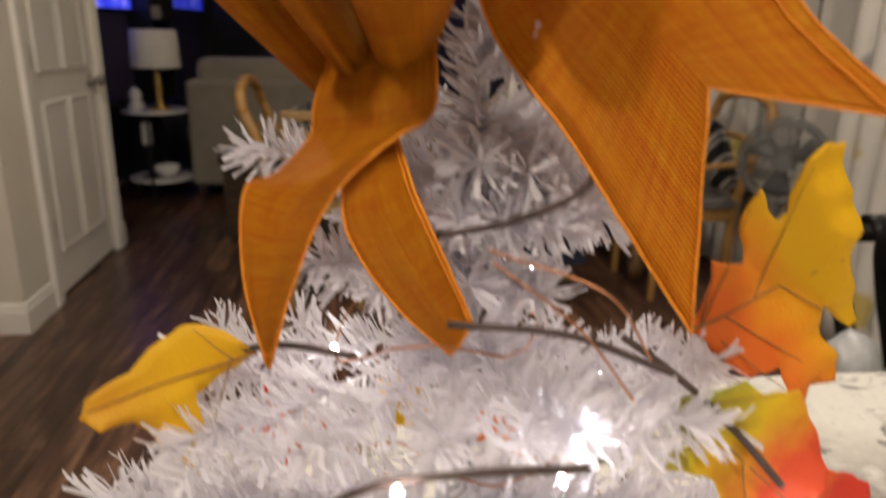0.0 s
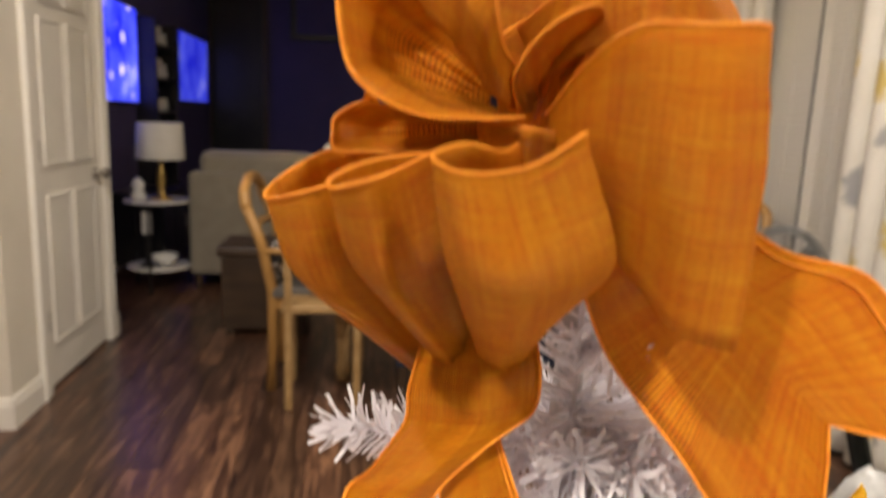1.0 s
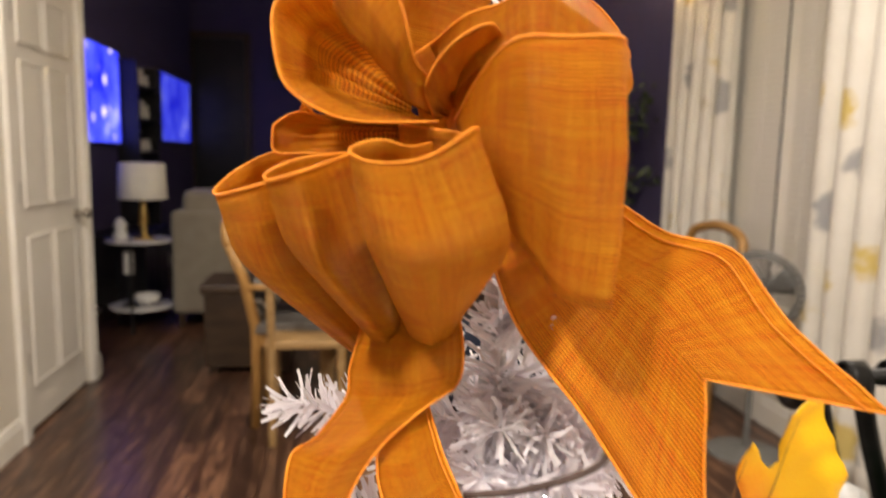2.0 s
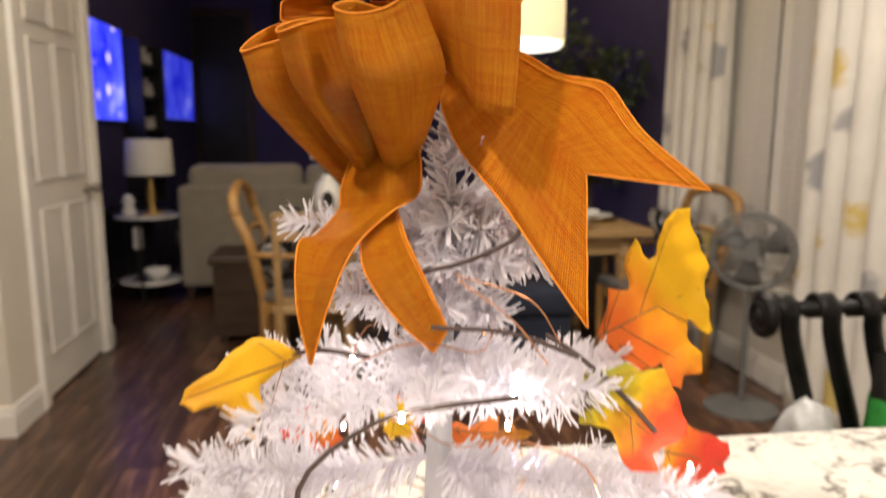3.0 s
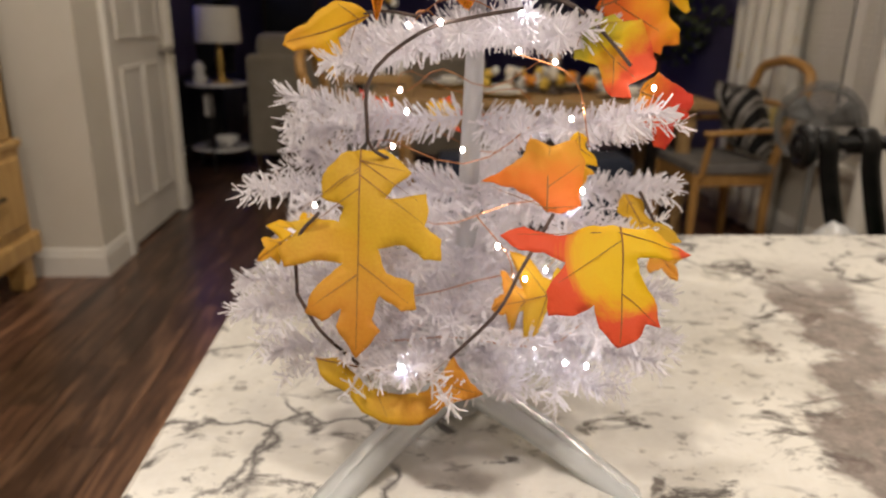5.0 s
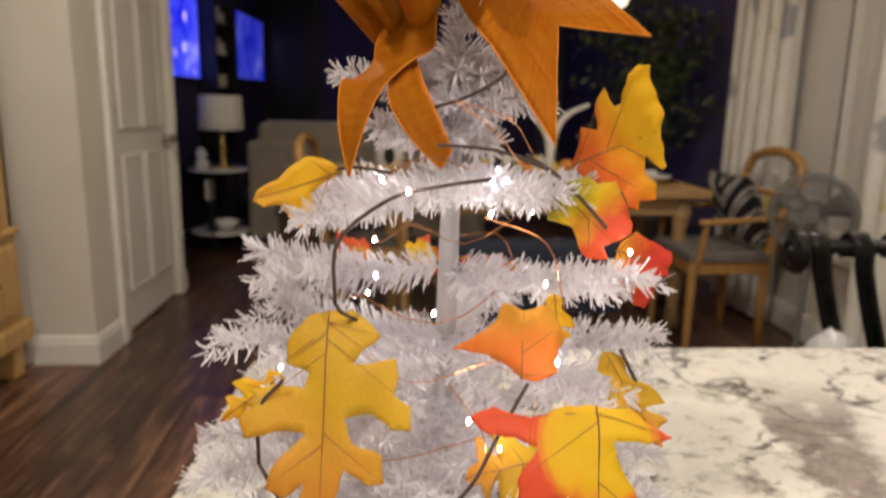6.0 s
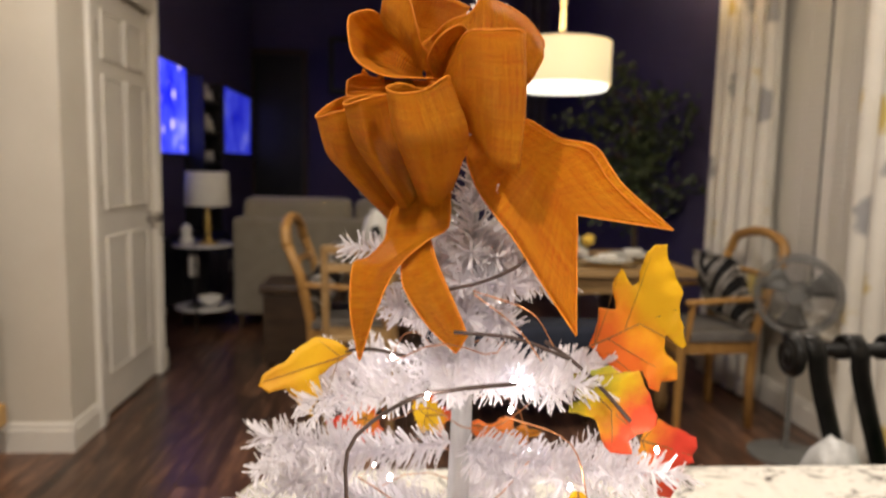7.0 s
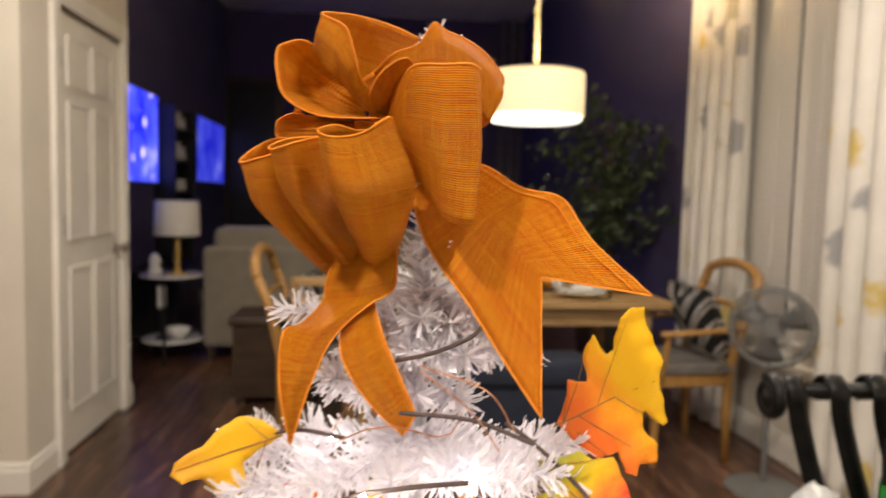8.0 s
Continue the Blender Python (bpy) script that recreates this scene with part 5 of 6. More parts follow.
# ---- ribbon bow: edge lines in centimetres from its middle ----
BOW_AT = Vector((0.09, 0.35, 1.435))
BOW = {
    "loop_c": (
        [(-2.0,0.0,2.4), (-2.9,-1.6,2.3), (-3.8,-2.0,2.5), (-4.6,-2.3,2.3), (-4.7,-2.5,2.1), (-4.2,-2.9,1.9), (-3.3,-3.1,1.9), (-2.3,-3.3,2.2), (-1.1,-3.1,3.0), (-0.7,-1.0,2.5)],
        [(-0.9,2.4,-0.6), (-2.2,1.6,-0.8), (-3.3,0.0,-0.8), (-4.0,-1.6,-0.4), (-4.2,-2.2,-0.5), (-3.5,-3.2,-1.1), (-2.5,-3.6,-1.2), (-1.1,-3.1,-0.9), (0.4,-2.2,-0.5), (0.0,0.0,-0.4)],
        [(-0.5,4.5,-5.6), (-1.0,4.5,-5.9), (-1.4,4.3,-6.2), (-1.7,4.1,-6.4), (-1.7,3.9,-6.5), (-1.4,3.6,-6.5), (-1.0,3.4,-6.4), (-0.6,3.3,-5.9), (-0.2,3.5,-4.9), (0.0,4.1,-4.1)],
    ),
    "loop_b": (
        [(-3.9,1.2,1.9), (-5.0,0.4,1.9), (-6.4,-0.4,1.7), (-7.3,-1.0,1.3), (-7.2,-1.3,1.1), (-6.3,-1.7,1.4), (-5.4,-1.2,1.7), (-4.4,0.6,2.0)],
        [(-2.6,4.0,-1.4), (-3.9,3.0,-1.7), (-5.6,1.8,-1.7), (-6.6,0.6,-1.4), (-6.5,0.0,-1.5), (-5.4,-0.6,-2.0), (-4.2,1.4,-2.2), (-2.9,3.6,-1.7)],
        [(-1.0,4.9,-6.0), (-1.6,4.9,-6.3), (-2.4,4.9,-6.6), (-2.9,4.7,-6.7), (-2.9,4.5,-6.8), (-2.4,4.3,-6.8), (-1.9,4.1,-6.6), (-1.4,4.1,-6.2)],
    ),
    "loop_a": (
        [(-5.3,2.6,1.9), (-7.2,2.2,1.8), (-8.5,1.7,1.2), (-9.3,1.5,0.5), (-9.2,1.2,0.3), (-8.2,0.7,0.6), (-7.3,0.9,0.9), (-6.2,2.2,1.4)],
        [(-4.0,5.0,-1.9), (-6.0,4.4,-2.1), (-7.6,3.4,-2.4), (-8.5,2.6,-2.3), (-8.3,2.0,-2.5), (-7.1,1.6,-2.9), (-6.0,3.0,-3.0), (-4.9,4.8,-2.4)],
        [(-2.1,5.9,-6.5), (-2.9,5.9,-6.7), (-3.8,5.9,-7.0), (-4.3,5.9,-7.0), (-4.2,5.7,-7.2), (-3.8,5.5,-7.2), (-3.2,5.3,-7.1), (-2.6,5.1,-6.8)],
    ),
    "loop_d": (
        [(-1.1,1.0,3.2), (-0.6,-1.0,4.7), (0.0,-3.0,5.6), (1.5,-3.6,5.7), (2.9,-3.5,5.8), (3.4,-2.8,5.7), (3.5,-1.0,5.6), (2.4,1.5,4.5)],
        [(-0.8,1.2,2.4), (-0.4,-1.0,2.5), (0.2,-2.4,2.2), (1.7,-3.6,1.8), (3.3,-3.6,1.8), (3.7,-2.8,1.7), (3.8,-1.0,1.8), (2.5,1.5,1.9)],
        [(-0.2,1.5,0.5), (0.4,0.5,-0.1), (1.1,-1.0,-0.9), (1.9,-3.0,-2.1), (3.2,-3.6,-2.4), (3.5,-2.8,-2.3), (3.8,-0.5,-2.1), (2.4,2.0,-1.1)],
    ),
    "loop_e": (
        [(-2.0,2.0,5.7), (-0.9,1.0,6.7), (0.4,0.5,7.2), (1.2,0.5,8.4), (1.9,1.0,8.1), (3.5,1.5,7.6), (5.0,2.0,6.5), (5.6,2.5,5.7), (5.4,4.0,5.5), (2.6,4.0,5.0)],
        [(-1.5,2.0,4.8), (-0.9,1.0,5.8), (0.3,0.3,6.5), (1.2,0.0,7.3), (2.1,0.0,7.1), (3.5,0.5,6.5), (4.9,1.0,5.3), (5.4,1.5,4.6), (5.0,3.0,4.4), (2.7,4.0,4.2)],
        [(-1.1,2.0,3.5), (-0.7,1.0,4.7), (0.5,0.3,5.2), (1.4,0.0,5.2), (2.2,0.0,5.0), (3.6,0.5,4.2), (4.4,1.0,3.5), (4.7,1.5,3.2), (4.4,3.0,2.9), (2.8,4.0,2.8)],
    ),
    "loop_f": (
        [(-1.1,2.0,4.0), (-2.6,0.5,5.0), (-3.1,0.0,6.5), (-3.6,0.0,7.8), (-4.9,0.5,8.5), (-4.2,1.5,8.8), (-2.6,2.5,8.8), (-1.0,3.0,8.5), (0.6,3.5,8.0)],
        [(-1.3,2.0,3.6), (-2.7,0.4,4.4), (-3.6,-0.2,5.7), (-4.3,0.0,6.8), (-5.2,0.4,7.5), (-4.8,1.8,7.5), (-3.4,3.2,7.0), (-1.5,3.6,6.6), (-0.2,3.8,6.3)],
        [(-1.4,2.0,3.2), (-2.7,0.8,3.6), (-3.6,0.8,4.7), (-4.4,0.8,5.4), (-5.4,0.8,6.6), (-4.1,2.4,5.5), (-2.8,3.4,4.5), (-1.8,3.6,4.1), (-0.9,3.6,4.0)],
    ),
    "loop_g": (
        [(-5.2,2.0,6.9), (-6.0,1.5,7.2), (-6.9,1.0,6.9), (-7.3,0.8,6.5), (-7.2,0.3,5.1), (-6.7,0.0,3.9), (-5.1,0.0,3.1), (-3.3,0.5,3.0), (-1.7,1.0,3.1)],
        [(-4.2,3.2,6.2), (-5.1,3.0,6.4), (-5.9,2.6,6.1), (-6.3,2.4,5.6), (-6.2,2.2,4.8), (-6.0,2.0,4.1), (-4.6,1.8,3.5), (-3.2,1.8,3.2), (-1.6,1.6,3.1)],
        [(-1.8,3.0,3.5), (-2.1,3.0,3.7), (-2.4,3.0,3.7), (-2.5,3.0,3.5), (-2.5,3.0,3.4), (-2.5,3.0,3.3), (-2.2,3.0,3.2), (-1.9,2.6,3.1), (-1.5,2.0,3.1)],
    ),
    "loop_h": (
        [(-5.4,3.0,2.9), (-6.5,2.5,3.2), (-7.3,2.0,2.8), (-7.4,1.8,2.4), (-7.3,1.7,1.8), (-6.2,1.5,1.8), (-4.7,1.0,1.9)],
        [(-4.1,3.5,2.9), (-5.1,3.2,3.0), (-5.8,3.0,2.8), (-6.0,2.8,2.4), (-5.8,2.6,2.0), (-5.1,2.4,1.9), (-4.0,2.0,1.9)],
        [(-1.7,3.6,3.0), (-1.9,3.6,3.0), (-2.2,3.6,2.8), (-2.3,3.4,2.6), (-2.2,3.2,2.4), (-2.0,3.0,2.3), (-1.8,2.6,2.2)],
    ),
    "loop_i": (
        [(-1.8,1.5,3.2), (-2.2,0.6,4.3), (-1.5,0.0,5.6), (-0.3,-0.2,6.3), (0.3,1.0,5.7), (-0.1,2.0,4.5)],
        [(-1.5,1.8,3.2), (-1.7,1.2,3.9), (-1.1,1.0,4.9), (-0.4,1.0,5.4), (0.0,2.0,5.0), (-0.3,2.6,4.1)],
        [(-1.2,2.4,3.2), (-1.2,2.4,3.5), (-0.9,2.4,4.0), (-0.5,2.4,4.2), (-0.4,3.0,4.0), (-0.6,3.0,3.6)],
    ),
    "loop_j": (
        [(-3.0,1.6,2.9), (-1.4,0.8,2.8), (0.0,0.8,2.7), (1.5,1.6,3.3)],
        [(-2.6,2.2,0.7), (-1.2,1.8,0.4), (0.3,1.8,0.5), (1.5,2.2,1.2)],
        [(-1.9,2.8,-2.6), (-0.8,2.6,-2.8), (0.1,2.6,-2.5), (1.0,2.8,-1.5)],
    ),
    "loop_k": (
        [(-2.8,2.6,5.2), (-1.2,1.8,6.2), (0.1,1.8,6.1), (1.8,2.6,5.5)],
        [(-2.3,2.8,4.0), (-1.1,2.2,4.3), (0.3,2.2,4.3), (1.7,2.8,3.9)],
        [(-2.0,3.0,2.5), (-1.1,2.6,2.4), (0.4,2.6,2.5), (1.7,3.0,2.2)],
    ),
    "tail_r": (
        [(0.5,1.0,-0.8), (0.7,0.8,-2.4), (1.6,0.2,-4.4), (3.6,-1.6,-6.9), (5.4,-2.8,-9.5), (7.6,-3.6,-12.6)],
        [(1.6,1.4,0.3), (2.7,0.5,-0.8), (4.1,-0.5,-1.9), (5.2,-1.2,-2.9), (6.4,-1.9,-4.1), (7.4,-2.4,-5.1)],
        [(2.6,2.0,0.9), (4.6,1.0,0.7), (6.4,-0.4,-0.4), (8.6,-1.3,-0.9), (10.0,-2.6,-3.0), (12.9,-4.3,-5.6)],
    ),
    "tail_a": (
        [(-3.8,5.0,-4.7), (-4.5,3.6,-6.6), (-4.7,3.0,-7.9), (-5.8,1.8,-9.0), (-6.7,0.5,-9.3), (-6.8,0.0,-12.3), (-6.2,0.0,-15.6)],
        [(-2.3,3.4,-4.4), (-2.4,1.7,-6.2), (-2.4,1.5,-7.3), (-3.6,0.8,-8.4), (-5.2,0.2,-9.7), (-5.9,-0.3,-12.2), (-6.2,0.0,-15.7)],
        [(-0.5,3.0,-3.1), (-0.3,1.5,-5.4), (-0.5,1.5,-6.8), (-2.0,1.0,-7.7), (-3.9,0.6,-9.6), (-5.1,0.2,-12.3), (-6.1,0.0,-15.7)],
    ),
    "tail_b": (
        [(-3.2,3.0,-7.9), (-3.5,1.0,-9.8), (-3.0,0.0,-11.2), (-1.5,-0.5,-13.2), (0.3,-0.8,-14.8)],
        [(-2.4,2.6,-7.4), (-2.3,0.2,-9.3), (-1.6,-0.6,-10.7), (-0.5,-1.0,-12.5), (0.6,-1.0,-14.3)],
        [(-1.7,2.6,-7.2), (-1.2,0.6,-8.7), (-0.6,-0.4,-10.0), (0.3,-0.8,-11.9), (1.0,-1.0,-13.5)],
    ),
}


def ribbon_sheet(lines, flat=False, n=34, m=14, ruffle=0.0009):
    """A smooth sheet through three lines, with slight creases across it."""
    a, b, c = ([BOW_AT + 0.01 * Vector(p) for p in line] for line in lines)
    A, B, C = spline(a, n), spline(b, n), spline(c, n)
    rows = []
    for j in range(m + 1):
        v = j / m
        row = []
        for i in range(n + 1):
            f = 2 * v if v <= 0.5 else 2 * v - 1
            a, c = (A[i], B[i]) if v <= 0.5 else (B[i], C[i])
            ta = (C[i] - A[i]) * 0.3 if v > 0.5 else (B[i] - A[i])
            tc = (C[i] - A[i]) * 0.3 if v <= 0.5 else (C[i] - B[i])
            if flat:
                ta = tc = c - a
            p = a * (2 * f ** 3 - 3 * f * f + 1) + ta * (f ** 3 - 2 * f * f + f) + c * (3 * f * f - 2 * f ** 3) + tc * (f ** 3 - f * f)
            k = noise.noise(p * 60) + 0.6 * noise.noise(p * 150)
            pleat = 0.0 if flat else 0.0011 * v * math.sin(i * 1.45 + 2.0 * A[0].x * 100)
            row.append(p + Vector((0.3, -1, 0.2)) * (ruffle * k + pleat))
        rows.append(row)
    run = [0.0]
    for p, q in zip(B, B[1:]):
        run.append(run[-1] + (q - p).length)
    wide = sum((p - q).length for p, q in zip(A, C)) / len(A) or 0.05
    wide = max(wide, 0.045)
    bm = grid(rows, uv=lambda r, q: (run[q], wide * r / m))
    return bm, rows


def bow():
    b = thing("ribbon_bow", BOW_AT, "large orange burlap ribbon bow tied on top of the white tree", "bow")
    for name, lines in BOW.items():
        bm, rows = ribbon_sheet(lines, name.startswith("tail"))
        kind = "loop" if name.startswith("loop") else "tail"
        p = part(kind, thicken(bm, 0.0005), RIBBON, b, smooth=True)
        edges = [rows[0]] if kind == "loop" else [[r[-1] for r in rows], rows[0], rows[-1]]
        if kind == "tail":
            part("hem_seam", tube([r[-2] + Vector((0, -0.0006, 0)) for r in rows] if name == "tail_a" else [q + Vector((0, -0.0006, 0.0002)) for q in rows[-2]], 0.0004, 5), HEM, p, smooth=True)
        for e in edges:
            if sum((u - w).length for u, w in zip(e, e[1:])) > 0.008:
                part("wired_edge", tube(e, 0.00055, 6), HEM, p, smooth=True)


bow()


# ---- leaf garland ----
def leaf_frame(base, tip, hint):
    b, t = Vector(base), Vector(tip)
    along = (t - b)
    L = along.length
    along.normalize()
    across = along.cross(Vector(hint)).normalized()
    return b, along, across, across.cross(along).normalized(), L


# leaf outlines: along the midrib and across it, in lengths of the midrib
BROAD = ((0.0, 0.0), (0.15, -0.18), (0.22, -0.32), (0.37, -0.24), (0.43, -0.49), (0.55, -0.6), (0.61, -0.39), (0.69, -0.4), (0.82, -0.64), (0.95, -0.69), (1.06, -0.65), (1.03, -0.45), (1.05, -0.25), (1.06, -0.15), (0.96, 0.08), (0.93, 0.36), (0.88, 0.38), (0.8, 0.26), (0.76, 0.18), (0.73, 0.21), (0.7, 0.34), (0.77, 0.5), (0.71, 0.64), (0.55, 0.59), (0.48, 0.67), (0.4, 0.59), (0.42, 0.42), (0.24, 0.42), (0.11, 0.22))
DROOP = ((0.0, 0.0), (0.09, -0.12), (0.22, -0.33), (0.36, -0.35), (0.48, -0.5), (0.73, -0.41), (0.95, -0.29), (1.0, -0.21), (0.89, 0.12), (1.02, 0.19), (0.84, 0.34), (0.77, 0.34), (0.5, 0.2), (0.32, 0.28), (0.23, 0.34), (0.18, 0.27), (0.26, 0.15), (0.12, 0.11))
SPLIT = ((0.05, -0.12), (0.22, -0.35), (0.4, -0.31), (0.64, -0.3), (0.92, -0.26), (1.01, 0.08), (0.79, 0.19), (0.86, 0.41), (0.77, 0.64), (0.57, 0.66), (0.43, 0.46), (0.18, 0.46), (-0.01, 0.23))
WHITE_OAK = ((0.0, 0.0), (0.0, -0.11), (0.12, -0.24), (0.2, -0.15), (0.25, -0.12), (0.22, -0.31), (0.3, -0.32), (0.38, -0.3), (0.44, -0.38), (0.54, -0.38), (0.54, -0.3), (0.47, -0.21), (0.49, -0.09), (0.6, -0.13), (0.65, -0.26), (0.77, -0.27), (0.78, -0.2), (0.71, -0.1), (0.82, -0.07), (0.87, -0.11), (0.95, -0.05), (1.0, -0.0), (0.95, 0.03), (0.85, 0.09), (0.77, 0.07), (0.83, 0.15), (0.79, 0.23), (0.7, 0.2), (0.61, 0.12), (0.56, 0.07), (0.55, 0.2), (0.58, 0.33), (0.49, 0.36), (0.41, 0.28), (0.37, 0.34), (0.34, 0.21), (0.36, 0.09), (0.29, 0.07), (0.25, 0.17), (0.14, 0.17), (0.04, 0.09))
MAPLE_CUT = ((0.0, 0.0), (0.0, -0.27), (0.12, -0.42), (0.2, -0.57), (0.27, -0.37), (0.27, -0.11), (0.39, -0.13), (0.59, -0.25), (0.82, -0.31), (0.8, -0.19), (0.93, -0.12), (1.0, 0.01), (0.86, 0.18), (0.69, 0.23), (0.78, 0.37), (0.79, 0.56), (0.6, 0.59), (0.36, 0.45), (0.29, 0.62), (0.29, 0.81), (0.17, 0.96), (0.07, 0.77), (0.13, 0.5), (0.02, 0.23))
SWEETGUM = ((0.0, 0.0), (0.17, -0.19), (0.33, -0.51), (0.39, -1.02), (0.63, -0.64), (0.79, -0.41), (1.07, -0.31), (0.97, 0.0), (1.08, 0.36), (0.79, 0.53), (0.61, 0.52), (0.3, 0.47), (0.12, 0.51), (0.05, 0.39), (-0.02, 0.21))
CURLED = ((0.0, 0.0), (0.07, 0.1), (0.17, 0.18), (0.32, 0.24), (0.47, 0.21), (0.69, 0.11), (0.94, 0.06), (1.01, -0.02), (0.92, -0.11), (0.76, -0.12), (0.69, -0.28), (0.55, -0.5), (0.57, -0.36), (0.41, -0.26), (0.4, -0.1), (0.2, -0.04))
LONG = ((0.0, 0.0), (0.12, -0.03), (0.24, 0.04), (0.34, 0.11), (0.52, 0.11), (0.68, 0.05), (0.75, -0.1), (0.78, -0.18), (0.91, -0.05), (1.0, 0.0), (0.89, 0.06), (0.78, 0.12), (0.68, 0.24), (0.51, 0.28), (0.33, 0.25), (0.24, 0.17), (0.06, 0.09))


def cut_leaf(base, tip, hint, curl, outline, wide=1.0, radial=None, fold=0.0):
    """A cloth leaf cut to an outline, cupped along its midrib, with a vein to each lobe."""
    b, al, ac, no, L = leaf_frame(base, tip, hint)

    def at(u, v):
        z = curl * L * (u - 0.5) ** 2 + fold * L * v * v + 0.018 * L * math.sin(9 * u + 7 * v) + 0.012 * L * math.sin(23 * v + 5 * u)
        z -= 0.03 * L * math.exp(-(v / 0.06) ** 2)
        return b + al * (u * L) + ac * (v * wide * L) + no * z

    soft = []
    for k, p in enumerate(outline):
        q, r = outline[(k + 1) % len(outline)], outline[k - 1]
        for f in (0.0, 0.33, 0.67):
            n = 0.012 * math.sin(41 * (p[0] + f) + 29 * p[1]) if f else 0.0
            soft.append((p[0] + (q[0] - p[0]) * f - n * (q[1] - p[1]) * 4, p[1] + (q[1] - p[1]) * f + n * (q[0] - p[0]) * 4))
    bm = bmesh.new()
    lay = bm.loops.layers.uv.verify()
    face = bm.faces.new([bm.verts.new((u, v, 0)) for u, v in soft])
    face.normal_update()
    bmesh.ops.triangulate(bm, faces=[face])
    for _ in range(2):
        bmesh.ops.subdivide_edges(bm, edges=[e for e in bm.edges if e.calc_length() > 0.05], cuts=1)
        bmesh.ops.triangulate(bm, faces=bm.faces[:])
    cu, cv = radial or (0.0, 0.0)
    for f in bm.faces:
        for lp in f.loops:
            u, v = lp.vert.co.x, lp.vert.co.y
            lp[lay].uv = (0.5 + v, 1.35 * math.hypot(u - cu, v - cv) if radial else u)
    for v in bm.verts:
        v.co = at(v.co.x, v.co.y)
    mids = [at(k / 12 * 0.96, 0) for k in range(13)]
    sides = []
    for k, (u, v) in enumerate(outline):
        q, r = outline[(k + 1) % len(outline)], outline[k - 1]
        if abs(v) > 0.15 and abs(v) >= abs(q[1]) and abs(v) > abs(r[1]):
            u0 = max(0.06, u - 0.8 * abs(v)) if u > 0.1 else 0.08
            sides.append([at(u0 + (u - u0) * t * 0.86, v * t * 0.86) for t in (0, 0.25, 0.5, 0.75, 1)])
    made = bmesh.ops.extrude_face_region(bm, geom=bm.faces[:], use_keep_orig=True)
    for v in made["geom"]:
        if isinstance(v, bmesh.types.BMVert):
            v.co -= no * 0.0006
    bmesh.ops.recalc_face_normals(bm, faces=bm.faces)
    return bm, mids, sides


OAK_EDGE = ((0, 0.03), (0.04, 0.3), (0.1, 0.5), (0.15, 0.44), (0.21, 0.3), (0.27, 0.38), (0.35, 0.8), (0.43, 1.0), (0.495, 0.95), (0.545, 0.5), (0.575, 0.24), (0.61, 0.27), (0.67, 0.6), (0.735, 0.68), (0.785, 0.42), (0.815, 0.2), (0.86, 0.21), (0.93, 0.17), (1, 0.02))


def edge_at(s):
    for (a, u), (b, v) in zip(OAK_EDGE, OAK_EDGE[1:]):
        if s <= b:
            f = (s - a) / (b - a)
            return u + (v - u) * (0.5 - 0.5 * math.cos(math.pi * f))
    return 0.02


def oak_leaf(base, tip, width, hint, curl):
    """A lobed leaf on a midrib from base to tip, cupped and slightly wavy."""
    b, al, ac, no, L = leaf_frame(base, tip, hint)
    n, m = 84, 10
    rows = []
    for i in range(n + 1):
        s = i / n
        row = []
        for j in range(-m, m + 1):
            g = j / m
            h = width * 0.5 * edge_at(min(1, max(0, s + (0.025 if g > 0 else -0.015) * math.sin(math.pi * s))))
            h *= 1 + 0.06 * math.sin(38 * s + (2 if g > 0 else 0)) * (0.2 < s < 0.95)
            sweep = 0.17 * abs(g) * L * math.sin(math.pi * s) * (h / (width * 0.5))
            z = curl * L * (s - 0.5) ** 2 - 0.16 * width * g * g * math.copysign(1, curl) * h / (width * 0.5) + 0.014 * L * math.sin(13 * s + 4 * g)
            row.append(b + al * (s * L + sweep) + ac * (g * h) + no * z)
        rows.append(row)
    veins = []
    for k, s0 in enumerate((0.1, 0.1, 0.33, 0.33, 0.6, 0.6)):
        i0, sgn = int(s0 * n), (1 if k % 2 else -1)
        veins.append([rows[min(n, i0 + int(0.011 * n * q))][m + sgn * q] for q in range(0, m - 1)])
    return thicken(grid(rows), 0.0006), [r[m] for r in rows], veins


MAPLE = ((0, 1.0), (58, 0.86), (-58, 0.86), (115, 0.58), (-115, 0.58))


